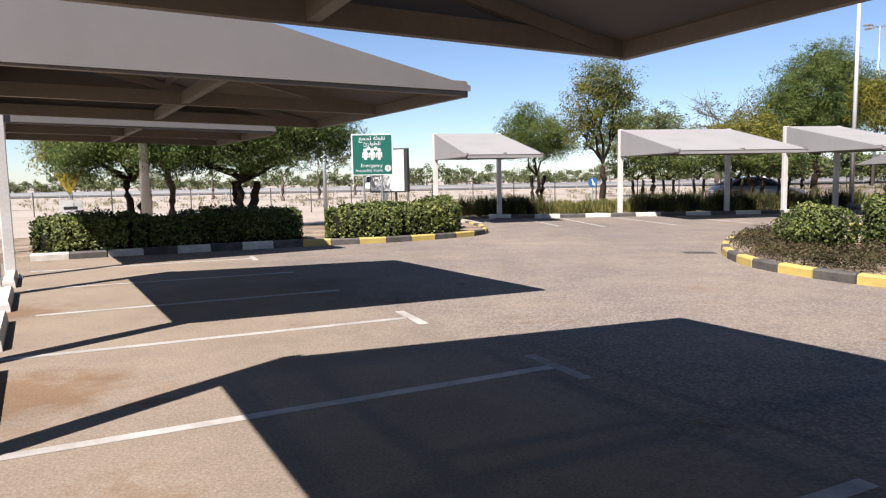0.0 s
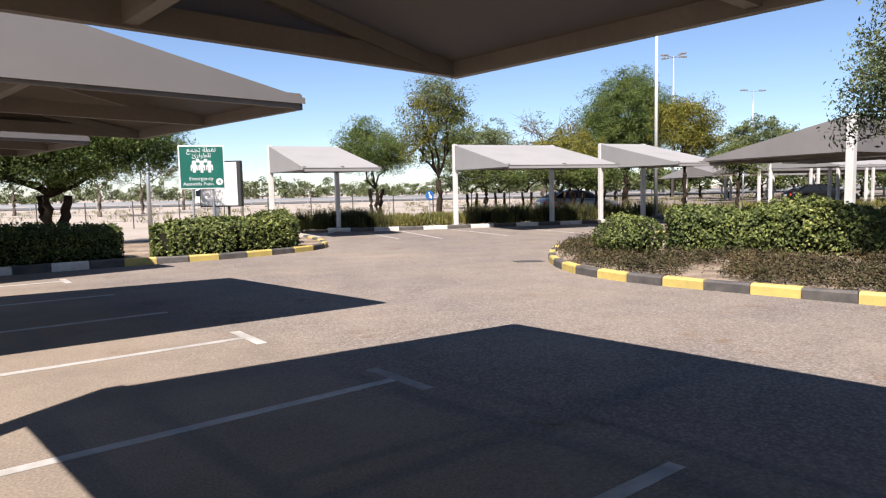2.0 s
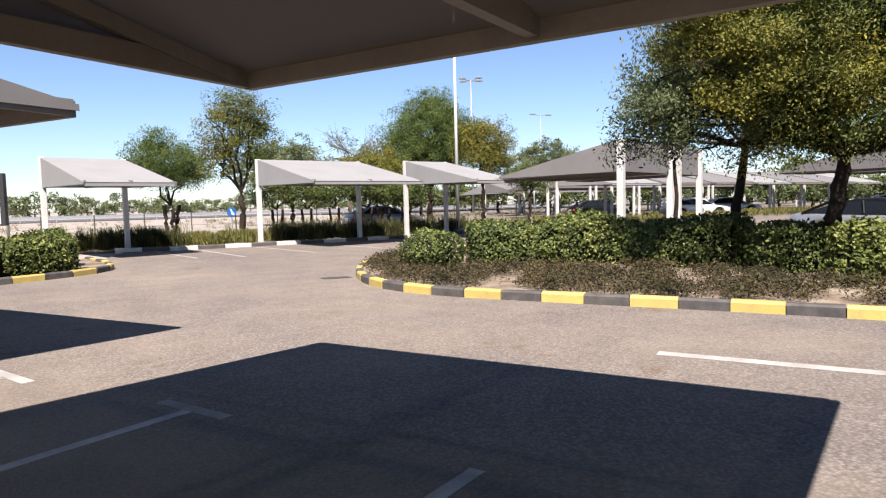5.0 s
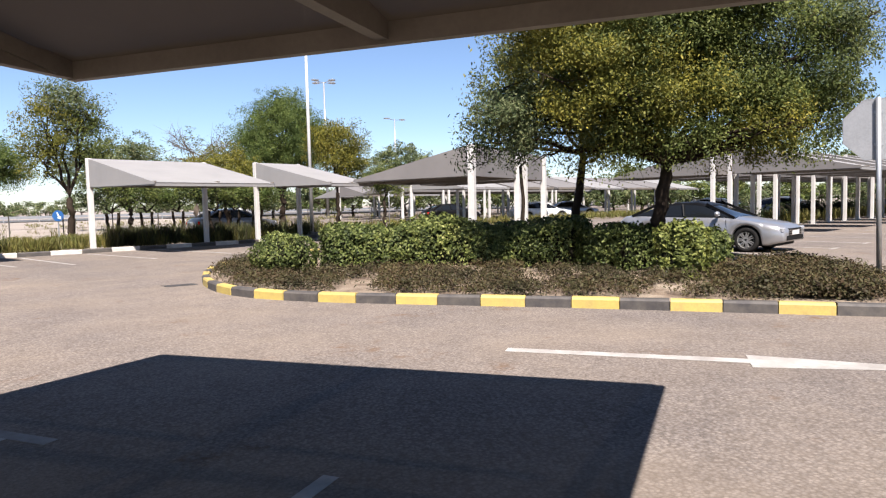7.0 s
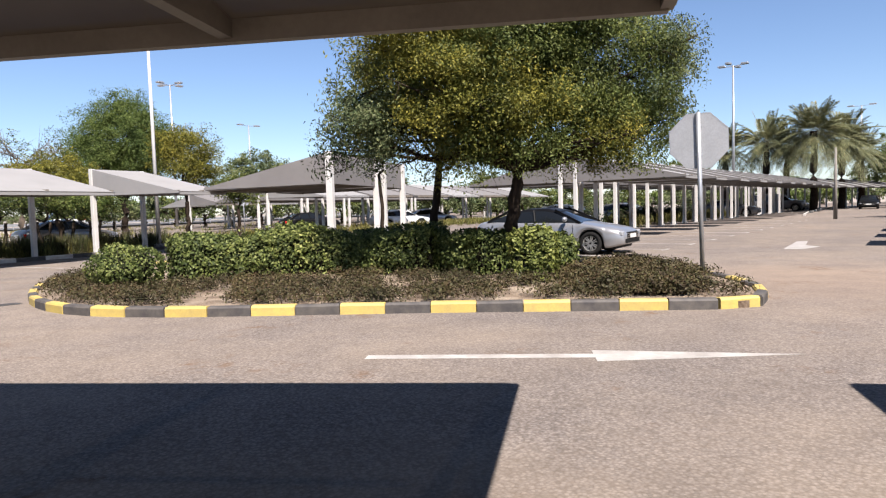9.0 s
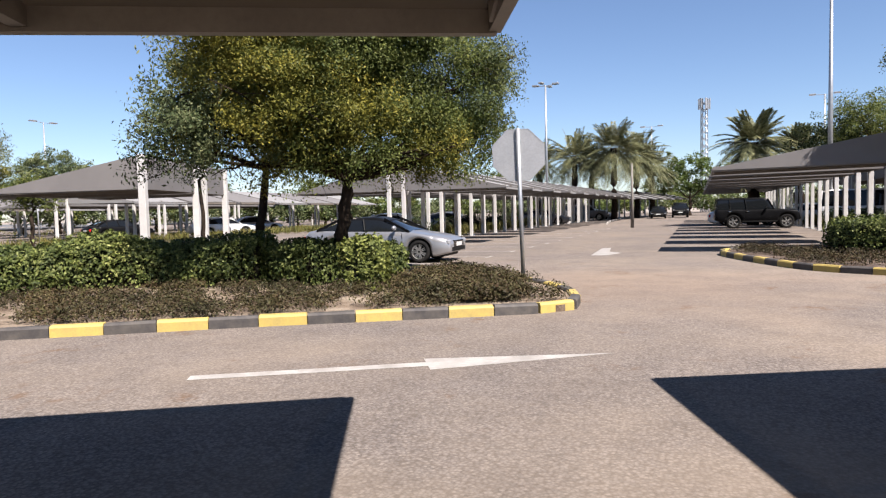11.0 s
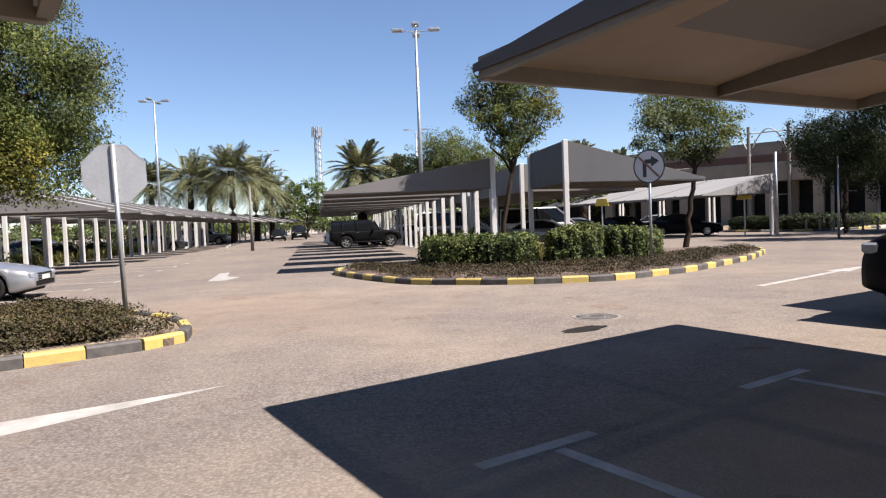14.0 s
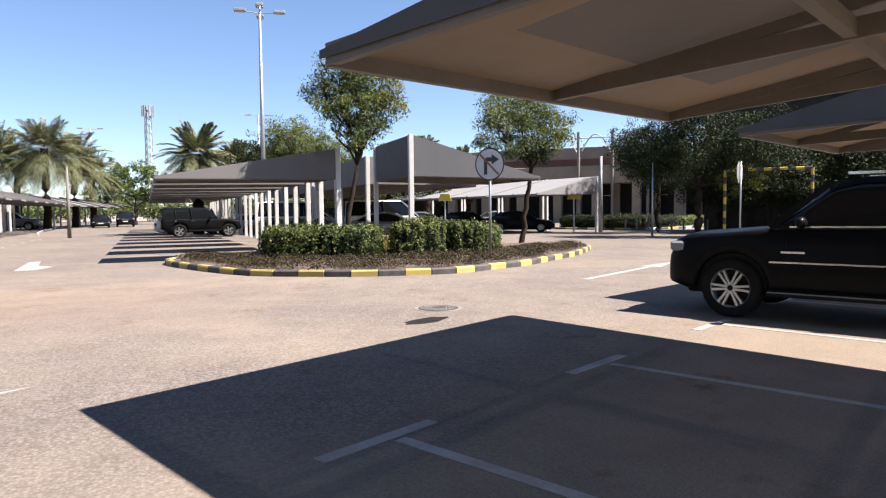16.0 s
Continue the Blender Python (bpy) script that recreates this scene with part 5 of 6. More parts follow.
hedge([(47.5, -46.0), (50.0, -53.0)], 2.0, 0.9, "low green hedge on the far island", 4000, 27, leaf=(0.12, 0.07))
hedge([(50.0, -29.5), (58.0, -29.0)], 2.2, 0.9, "low flowering hedge on the far island", 5000, 28, leaf=(0.12, 0.07))


# ---- signs ----
def words(parent, name, text, size, m, mat, depth=0.003, label=""):
    cu = bpy.data.curves.new(name, "FONT")
    cu.body, cu.size, cu.extrude = text, size, depth
    cu.align_x, cu.align_y = "CENTER", "CENTER"
    tmp = bpy.data.objects.new(name, cu)
    dep = bpy.context.evaluated_depsgraph_get()
    me = bpy.data.meshes.new_from_object(tmp.evaluated_get(dep))
    bpy.data.objects.remove(tmp)
    me.materials.clear()
    me.materials.append(mat)
    ob = new(name, me)
    ob.parent, ob.matrix_basis = parent, m
    return tagged(ob, label) if label else ob


def disc(bm, c, r, z0, z1, seg=24, sx=1.0):
    return prism(bm, [(c[0] + sx * r * math.cos(i * math.tau / seg), c[1] + r * math.sin(i * math.tau / seg)) for i in range(seg)], z0, z1)


def face(z=0.0, x=0.0):
    """From a flat drawing (x right, y up) to a panel whose front looks along local -y."""
    return pose(x, 0, z, 90, 0, 0)


def assembly_sign(at, turn):
    t = thing("assembly_sign", (*at, 0.05), turn, "green emergency assembly point sign on two grey posts", "sign")
    S, zc = 0.63, 2.32
    for x in (-0.28, 0.28):
        part("post", rod(bmesh.new(), (x, 0.06, 0), (x, 0.06, 2.75), 0.032, seg=10), STEEL, t)
    part("border", box(bmesh.new(), (-S, 0.0, zc - S), (S, 0.03, zc + S), 0.006), WHITE, t)
    p = part("panel", box(bmesh.new(), (-S + 0.035, -0.004, zc - S + 0.035), (S - 0.035, 0.0, zc + S - 0.035)), GREEN, t)
    # figures of the pictogram, plain shapes
    bm = bmesh.new()
    m = face(zc)
    def fig(x, y, s, z):
        k = bmesh.new()
        disc(k, (x, y + 0.15 * s), 0.075 * s, z, z + 0.004)
        prism(k, [(x - 0.12 * s, y - 0.14 * s), (x - 0.075 * s, y - 0.14 * s), (x - 0.075 * s, y - 0.03 * s), (x - 0.05 * s, y - 0.03 * s), (x - 0.05 * s, y - 0.22 * s), (x + 0.05 * s, y - 0.22 * s), (x + 0.05 * s, y - 0.03 * s), (x + 0.075 * s, y - 0.03 * s), (x + 0.075 * s, y - 0.14 * s), (x + 0.12 * s, y - 0.14 * s), (x + 0.12 * s, y + 0.04 * s), (x + 0.08 * s, y + 0.08 * s), (x - 0.08 * s, y + 0.08 * s), (x - 0.12 * s, y + 0.04 * s)], z, z + 0.004)
        bmesh.ops.transform(k, matrix=m, verts=k.verts)
        return k
    for x, y, s in ((-0.21, 0.02, 0.78), (0.0, 0.02, 0.78), (0.21, 0.02, 0.78)):
        part("pictogram", fig(x, y, s, 0.005), WHITE, p)
    for x in (-0.105, 0.105):
        k = disc(bmesh.new(), (x, 0.19), 0.055, 0.005, 0.009)
        bmesh.ops.transform(k, matrix=m, verts=k.verts)
        part("pictogram", k, WHITE, p)
    words(p, "text", "\uFECA\uFEE4\uFEA0\uFE97 \uFE94\uFEC4\uFED8\uFEE7", 0.19, face(zc + 0.5) @ pose(0, 0, 0.006), WHITE)
    words(p, "text", "\uFE89\uFEAD\uFE8D\uFEEE\uFEC4\uFEE0\uFEDF", 0.17, face(zc + 0.34) @ pose(0, 0, 0.006), WHITE)
    words(p, "text", "Emergency", 0.15, face(zc - 0.33, -0.03) @ pose(0, 0, 0.006), WHITE)
    words(p, "text", "Assembly Point", 0.135, face(zc - 0.48, -0.11) @ pose(0, 0, 0.006), WHITE)
    k = disc(bmesh.new(), (0.47, -0.42), 0.10, 0.005, 0.009)
    bmesh.ops.transform(k, matrix=m, verts=k.verts)
    part("roundel", k, WHITE, p)
    words(p, "text", "4", 0.16, face(zc - 0.42, 0.47) @ pose(0, 0, 0.011), GREEN)
    return t


assembly_sign((-2.15, 20.6), 4.0)


def blank_board(at, turn):
    t = thing("notice_board", (*at, 0.0), turn, "blank white notice board in a black frame on legs", "notice board")
    for x in (-0.25, 0.25):
        part("leg", rod(bmesh.new(), (x, 0.1, 0), (x, 0.1, 1.6), 0.045), BLACK, t)
    part("frame", box(bmesh.new(), (-0.75, 0.0, 1.15), (0.75, 0.22, 2.75), 0.01), BLACK, t)
    part("panel", box(bmesh.new(), (-0.70, -0.012, 1.2), (0.62, 0.0, 2.70)), WHITE, t)
    part("ladder", box(bmesh.new(), (-0.32, 0.02, 0.6), (-0.08, 0.06, 1.15)), STEEL, t)


blank_board((-2.0, 24.6), -18.0)


def octagon(r):
    return [(r * math.cos(math.tau * (i + 0.5) / 8), r * math.sin(math.tau * (i + 0.5) / 8)) for i in range(8)]


def stop_sign_back(at, turn, lean=0.0, top=2.97, width=0.93, label="back of an octagonal road sign on a grey post", z0=0.1):
    t = thing("road_sign", (*at, z0), turn, label, "road sign", "octagonal road signs")
    k = pose(0, 0, 0, 0, lean, 0)
    post = rod(bmesh.new(), (0, -0.05, -0.02), (0, -0.05, top - z0 + 0.02), 0.038, seg=12)
    bmesh.ops.transform(post, matrix=k, verts=post.verts)
    part("post", post, STEEL, t, smooth=True)
    r = width / 2 / math.cos(math.pi / 8)
    pl = prism(bmesh.new(), octagon(r), 0, 0.012, k @ face(top - z0 - width / 2))
    part("plate", pl, SIGN_GREY, t)
    rim = bmesh.new()
    o = octagon(r)
    for i in range(8):
        a, b = o[i], o[(i + 1) % 8]
        beam(rim, (a[0], 0.0, a[1] + top - z0 - width / 2), (b[0], 0.0, b[1] + top - z0 - width / 2), 0.03, 0.02)
    bmesh.ops.transform(rim, matrix=k, verts=rim.verts)
    part("rim", rim, SIGN_GREY, t)
    for z in (0.2, 0.7):
        c = box(bmesh.new(), (-0.06, -0.03, top - z0 - z - 0.02), (0.06, -0.012, top - z0 - z + 0.02))
        bmesh.ops.transform(c, matrix=k, verts=c.verts)
        part("bracket", c, STEEL, t)
    return t


stop_sign_back((12.25, 3.13), -74.0, -1.2)
stop_sign_back(bearing(37.9, 47), -40.0, 0, 3.0, 0.95, "back of an octagonal road sign among the far bays", 0.0)
stop_sign_back(bearing(137.4, 34), -62, 0, 3.6, 0.95, "octagonal road sign seen nearly edge-on", 0.0)


def no_turn_sign(at, turn):
    t = thing("road_sign", (*at, 0.1), turn, "round white sign with a black turn arrow and red bar", "road sign", "round road signs")
    part("post", rod(bmesh.new(), (0, 0.04, -0.02), (0, 0.04, 3.1), 0.038, seg=12), STEEL, t, smooth=True)
    m = face(2.75)
    def flat(draw, z0, z1):
        k = bmesh.new()
        draw(k, z0, z1)
        bmesh.ops.transform(k, matrix=m, verts=k.verts)
        return k
    part("rim", flat(lambda k, a, b: disc(k, (0, 0), 0.48, a, b, 32, 0.9), -0.012, 0.0), BLACK, t)
    p = part("plate", flat(lambda k, a, b: disc(k, (0, 0), 0.44, a, b, 32, 0.9), 0.0, 0.004), WHITE, t)
    part("arrow", flat(lambda k, a, b: prism(k, [(-0.17, -0.30), (-0.07, -0.30), (-0.07, 0.08), (0.06, 0.08), (0.06, -0.01), (0.28, 0.14), (0.06, 0.29), (0.06, 0.2), (-0.09, 0.2), (-0.17, 0.12)], a, b), 0.005, 0.009), BLACK, p)
    part("bar", flat(lambda k, a, b: prism(k, [(-0.30, 0.26), (-0.26, 0.30), (0.28, -0.28), (0.24, -0.32)], a, b), 0.010, 0.012), TERRACOTTA, p)


no_turn_sign((17.85, -9.3), -127.0)


def small_sign(at, turn, kind):
    if kind == "blue":
        t = thing("road_sign", (*at, 0), turn, "small round blue sign on a thin post", "road sign")
        part("post", rod(bmesh.new(), (0, 0.03, 0), (0, 0.03, 1.55), 0.025), STEEL, t)
        part("plate", prism(bmesh.new(), [(0.2 * math.cos(i * math.tau / 24), 0.22 * math.sin(i * math.tau / 24)) for i in range(24)], 0, 0.01, face(1.35)), BLUE, t)
        part("arrow", prism(bmesh.new(), [(-0.06, 0.14), (-0.01, 0.15), (0.06, -0.04), (0.11, 0.0), (0.1, -0.15), (-0.05, -0.08), (0.01, -0.06)], 0.012, 0.016, face(1.35)), WHITE, t)
    else:
        t = thing("road_sign", (*at, 0), turn, "yellow give-way triangle above a white plate", "road sign")
        part("post", rod(bmesh.new(), (0, 0.03, 0), (0, 0.03, 1.9), 0.03), STEEL, t)
        part("triangle", prism(bmesh.new(), [(-0.42, 0.36), (0, -0.37), (0.42, 0.36)], 0, 0.012, face(1.65)), YELLOW, t)
        part("plate", prism(bmesh.new(), [(-0.32, -0.3), (0.32, -0.3), (0.32, 0.3), (-0.32, 0.3)], 0, 0.012, face(0.85)), WHITE, t)
        part("writing_bar", prism(bmesh.new(), [(-0.2, -0.02), (0.2, -0.02), (0.2, 0.08), (-0.2, 0.08)], 0.013, 0.016, face(0.85)), BLACK, t)


small_sign(bearing(12.6, 31), -12, "blue")
small_sign(bearing(-29.2, 25), 28, "yield")


# ---- light masts ----
def mast(at, h, heads, r=0.11, label="tall grey light mast with floodlight heads", turn=0.0, size=0.55, mat=None):
    t = thing("light_mast", (*at, 0), turn, label, "light mast", "light masts")
    if h > 6:
        part("base", box(bmesh.new(), (-0.3, -0.3, 0), (0.3, 0.3, 0.25), 0.03), CONCRETE, t)
    part("pole", rod(bmesh.new(), (0, 0, 0.0), (0, 0, h), r * 1.25, r * 0.6, 14), mat or STEEL, t, smooth=True)
    for a in heads:
        c, s = math.cos(radians(a)), math.sin(radians(a))
        arm = part("arm", rod(bmesh.new(), (0, 0, h - 0.1), (c * size * 1.7, s * size * 1.7, h), 0.035), STEEL, t)
        hd = bmesh.new()
        box(hd, (size * 1.2, -size * 0.32, -0.05), (size * 2.2, size * 0.32, 0.13), 0.03, pose(0, 0, h, 0, 0, a))
        lamp = part("lamp_head", hd, STEEL, t)
        part("lens", box(bmesh.new(), (size * 1.28, -size * 0.26, -0.062), (size * 2.12, size * 0.26, -0.052), 0, pose(0, 0, h, 0, 0, a)), LENS, lamp)
    return t


mast(bearing(31.4, 33), 12.5, (), 0.078, "tall slim pale light mast", mat=POST)
mast(bearing(-24.0, 22.5), 12.0, (), 0.12, "pale grey pole behind the hedge", mat=POST)
mast(bearing(-10.0, 34), 4.2, (), 0.09, "slim grey post behind the hedge")
mast(bearing(-3.0, 44), 3.6, (), 0.07, "slim grey post behind the hedge")
mast(bearing(32.7, 82), 16.3, (10, 190, 100, 280), 0.14, size=0.8)
mast(bearing(38.5, 112), 15.6, (0, 180), 0.14, size=0.95)
mast(bearing(77.9, 76), 15.2, (80, 260, 170, 350), 0.14, size=0.7)
mast(bearing(99.0, 47), 14.8, (80, 260, 170, 350), 0.14, size=0.75)
mast(bearing(98.7, 110), 16.8, (80, 260), 0.14, size=0.9)
mast(bearing(86.4, 125), 15.6, (80, 260), 0.14, size=0.9)
mast(bearing(84.8, 50), 4.6, (), 0.1, "slim concrete post by the avenue", mat=CONCRETE)
mast(bearing(127.0, 46), 5.0, (), 0.12, "grey post by the building")
mast(bearing(131.0, 37), 3.9, (), 0.05, "thin dark post on the far island")


def antenna_tower(at, h):
    t = thing("antenna_tower", (*at, 0), 20, "lattice telecom tower with panel antennas", "tower")
    for x, y in ((-0.6, -0.6), (0.6, -0.6), (0.6, 0.6), (-0.6, 0.6)):
        part("leg", beam(bmesh.new(), (x, y, 0), (x * 0.8, y * 0.8, h), 0.14, 0.14), STEEL, t)
    for i in range(16):
        z0, z1 = h * i / 16, h * (i + 1) / 16
        for a, b in (((-0.6, -0.6), (0.6, -0.6)), ((0.6, -0.6), (0.6, 0.6)), ((0.6, 0.6), (-0.6, 0.6)), ((-0.6, 0.6), (-0.6, -0.6))):
            k0, k1 = 1 - 0.2 * i / 16, 1 - 0.2 * (i + 1) / 16
            part("brace", beam(bmesh.new(), (a[0] * k0, a[1] * k0, z0), (b[0] * k1, b[1] * k1, z1), 0.12, 0.12), STEEL, t)
    for i in range(6):
        a = i * math.tau / 6
        part("antenna", box(bmesh.new(), (0.95, -0.2, h - 2.2), (1.2, 0.2, h), 0.03, pose(0, 0, 0, 0, 0, math.degrees(a))), STEEL, t)


antenna_tower(bearing(90.4, 150), 23.5)


# ---- vehicles ----
def loft(rings, close_ends=True):
    bm = bmesh.new()
    vs = [[bm.verts.new(p) for p in r] for r in rings]
    for a, b in zip(vs, vs[1:]):
        for k in range(len(a) - 1):
            bm.faces.new((a[k], a[k + 1], b[k + 1], b[k]))
    if close_ends:
        bm.faces.new(vs[0]), bm.faces.new(vs[-1][::-1])
    bmesh.ops.recalc_face_normals(bm, faces=bm.faces)
    return bm


def wheel(parent, at, r, w, side, spokes=6, rim_mat=None):
    """side: +1 if the outer face looks along +y."""
    ob = new("wheel")
    ob.parent = parent
    ob.matrix_basis = pose(*at, 0, 0, 0 if side > 0 else 180)
    prof = [(0.62, -0.5), (0.9, -0.5), (0.98, -0.38), (1.0, -0.2), (1.0, 0.2), (0.98, 0.38), (0.9, 0.5), (0.66, 0.5), (0.64, 0.3)]
    n = 32
    ring = [[(r * a * math.cos(i * math.tau / n), w * b, r * a * math.sin(i * math.tau / n)) for a, b in prof] for i in range(n + 1)]
    part("tyre", loft(ring, False), RUBBER, ob, smooth=True)
    prof2 = [(0.66, 0.5), (0.655, 0.46), (0.62, 0.42), (0.60, 0.1), (0.58, -0.3)]
    ring2 = [[(r * a * math.cos(i * math.tau / n), w * b, r * a * math.sin(i * math.tau / n)) for a, b in prof2] for i in range(n + 1)]
    rim = part("rim", loft(ring2, False), rim_mat or ALLOY, ob, smooth=True)
    for i in range(spokes):
        k = bmesh.new()
        for off in (-0.14, 0.14):
            beam(k, (r * 0.1 * math.cos(off * 3), w * 0.40, r * 0.1 * math.sin(off * 3)), (r * 0.62 * math.cos(off), w * 0.42, r * 0.62 * math.sin(off)), 0.035, r * 0.075)
        bmesh.ops.transform(k, matrix=Matrix.Rotation(i * math.tau / spokes, 4, "Y"), verts=k.verts)
        part("spoke", k, rim_mat or ALLOY, rim)
    k = disc(bmesh.new(), (0, 0), r * 0.17, -w * 0.46, -w * 0.36, 16)
    bmesh.ops.transform(k, matrix=pose(0, 0, 0, 90, 0, 0), verts=k.verts)
    part("hub_cap", k, TRIM, rim)
    k = disc(bmesh.new(), (0, 0), r * 0.58, 0, 0.02, 20)
    bmesh.ops.transform(k, matrix=pose(0, 0, 0, 90, 0, 0), verts=k.verts)
    # dark disc: the shade behind the spokes is put into its colour
    part("brake_disc", k, SHADE, ob)
    return ob


def interp(x, table):
    return float(np.interp(x, [a for a, _ in table], [b for _, b in table]))


def car(at, turn, label, paint, L=4.85, W=1.85, axles=(0.95, 3.72), wr=0.335, deck=(), roof=(), sill=0.2, belt=0.93, glass_in=0.17, category="car", group="parked cars", roof_paint=None, boxy=0.0, spokes=7, detail=True, rails=False):
    """Local x runs from the front bumper (0) to the tail (L), y to the car's right. deck: height of bonnet, belt and boot along x;
    roof: (x, z) of the glass house from the foot of the windscreen to the tail."""
    t = thing("car", (*at, 0), turn, label, category, group)
    xs = sorted(set(np.round(np.concatenate([np.linspace(0, L, 60), *[np.linspace(a - wr * 1.25, a + wr * 1.25, 17) for a in axles]]), 3)))
    rings = []
    for x in xs:
        e = min(x, L - x)
        hw = W / 2 * (1 - (0.17 - 0.1 * boxy) * max(0, 1 - e / (0.55 - 0.35 * boxy)) ** 2)
        zt = interp(x, deck)
        zb = sill + 0.1 * max(0, 1 - e / 0.4)
        for a in axles:
            q = (wr * 1.17) ** 2 - (x - a) ** 2
            if q > 0:
                zb = max(zb, wr + math.sqrt(q) - 0.0)
        zb = min(zb, zt - 0.12)
        h = zt - zb
        half = [(0, zb), (hw * 0.93, zb), (hw * 0.985, zb + 0.1 * h), (hw, zb + 0.45 * h), (hw * 0.985, zb + 0.72 * h), (hw * (0.95 + 0.02 * boxy), zb + 0.9 * h), (hw * (0.87 + 0.06 * boxy), zt - 0.012), (hw * 0.5, zt + 0.02), (0, zt + 0.03)]
        rings.append([(x, -y, z) for y, z in half] + [(x, y, z) for y, z in half[-2::-1]])
    part("body", loft(rings), paint, t, smooth=True)
    # dark underbody fills the wheel wells
    part("underbody", box(bmesh.new(), (0.25, -W / 2 + 0.12, sill - 0.03), (L - 0.25, W / 2 - 0.12, sill + 0.4), 0.03), TRIM, t)
    for a in axles:
        part("wheel_well", box(bmesh.new(), (a - wr * 1.15, -W / 2 + 0.10, wr), (a + wr * 1.15, W / 2 - 0.10, wr * 2.2), 0.02), TRIM, t)
    # glass house
    x0, x1 = roof[0][0], roof[-1][0]
    zmax = max(z for _, z in roof)
    gx = np.linspace(x0, x1, 40)
    rg2, top_rings, prev = [], [], None
    for x in gx:
        zr = interp(x, roof)
        zb = interp(x, deck) - 0.02
        k = (zr - zb) / max(0.01, zmax - zb)
        wb, wt = W / 2 * (0.9 + 0.05 * boxy), W / 2 * (0.9 + 0.05 * boxy) - glass_in * max(0, k)
        zr = max(zr, zb + 0.005)
        rg2.append([(x, -wb, zb), (x, -wt - 0.015, zb + (zr - zb) * 0.8), (x, -wt + 0.04, zr - 0.015), (x, 0, zr + 0.02), (x, wt - 0.04, zr - 0.015), (x, wt + 0.015, zb + (zr - zb) * 0.8), (x, wb, zb)])
        if zr > zmax - 0.13:
            top_rings.append([(x, -wt - 0.008, zr - 0.075), (x, -wt + 0.03, zr - 0.005), (x, -wt * 0.5, zr + 0.02), (x, 0, zr + 0.03), (x, wt * 0.5, zr + 0.02), (x, wt - 0.03, zr - 0.005), (x, wt + 0.008, zr - 0.075)])
    part("window", loft(rg2), GLASS, t, "dark tinted glass", smooth=True)
    if len(top_rings) > 1:
        part("roof", loft(top_rings), roof_paint or paint, t, smooth=True)
    # pillars
    ztop = [x for x, z in roof if z > zmax - 0.14]
    for sg in (-1, 1):
        def side(x, z):
            zb = interp(x, deck) - 0.02
            k = (z - zb) / max(0.01, zmax - zb)
            return sg * (W / 2 * (0.9 + 0.05 * boxy) - glass_in * min(1, max(0, k)) + 0.012)
        xa, xb = ztop[0], ztop[-1]
        cuts = [((x0 + 0.02, interp(x0, deck)), (xa, zmax - 0.05)), ((x1 - 0.04, interp(x1, deck)), (xb, zmax - 0.05)), ((x0 + (x1 - x0) * 0.47, interp(x0 + (x1 - x0) * 0.47, deck)), (x0 + (x1 - x0) * 0.5, zmax - 0.05))]
        if x1 - x0 > 3.0:
            cuts.append(((x0 + (x1 - x0) * 0.75, interp(x0 + (x1 - x0) * 0.75, deck)), (x0 + (x1 - x0) * 0.76, zmax - 0.05)))
        for n, ((xa0, za), (xb0, zb0)) in enumerate(cuts):
            part("pillar", beam(bmesh.new(), (xa0, side(xa0, za), za), (xb0, side(xb0, zb0), zb0), 0.03, 0.075), TRIM if n > 1 else roof_paint or paint, t)
        if detail:
            xm = x0 + 0.42
            zm = interp(xm, deck) + 0.08
            k = bmesh.new()
            bmesh.ops.create_uvsphere(k, u_segments=10, v_segments=6, radius=1, matrix=Matrix.Translation((xm, sg * (W / 2 + 0.09), zm)) @ Matrix.Diagonal((0.07, 0.12, 0.075, 1)))
            part("mirror", k, paint, t, smooth=True)
            part("mirror_arm", beam(bmesh.new(), (xm + 0.02, sg * (W / 2 - 0.12), zm - 0.03), (xm + 0.02, sg * (W / 2 + 0.02), zm - 0.02), 0.03, 0.03), TRIM, t)
            for xd in (x0 + (x1 - x0) * 0.42, x0 + (x1 - x0) * 0.72):
                part("door_handle", box(bmesh.new(), (xd, sg * W / 2 - 0.03, belt - 0.12), (xd + 0.2, sg * W / 2 + 0.012, belt - 0.085), 0.006), CHROME, t)
            for xd in (x0 + 0.2, x0 + (x1 - x0) * 0.5, x0 + (x1 - x0) * 0.78):
                part("door_seam", beam(bmesh.new(), (xd, sg * (W / 2 + 0.0005), sill + 0.12), (xd + 0.03, sg * (W / 2 - 0.012), belt - 0.05), 0.006, 0.012), TRIM, t)
        part("sill", beam(bmesh.new(), (axles[0] + wr * 1.2, sg * (W / 2 - 0.05), sill + 0.03), (axles[1] - wr * 1.2, sg * (W / 2 - 0.05), sill + 0.03), 0.06, 0.09), TRIM, t)
        zf = interp(0.1, deck)
        part("headlamp", box(bmesh.new(), (0.03, sg * W * 0.41 - 0.17, zf - 0.17), (0.24, sg * W * 0.41 + 0.055, zf - 0.03), 0.03), LENS, t)
        zt2 = interp(L - 0.1, deck)
        part("tail_lamp", box(bmesh.new(), (L - 0.2, sg * W * 0.41 - 0.13, zt2 - 0.28), (L - 0.015, sg * W * 0.41 + 0.055, zt2 - 0.06), 0.03), RED_LENS, t)
        for a in axles:
            wheel(t, (a, sg * (W / 2 - 0.13), wr), wr, 0.23, sg, spokes)
    zf = interp(0.1, deck)
    part("grille", box(bmesh.new(), (-0.012, -W * 0.27, zf - 0.28), (0.1, W * 0.27, zf - 0.06), 0.015), TRIM, t)
    for i in range(3):
        part("grille_bar", box(bmesh.new(), (-0.022, -W * 0.265, zf - 0.24 + 0.06 * i), (0.0, W * 0.265, zf - 0.222 + 0.06 * i)), CHROME, t)
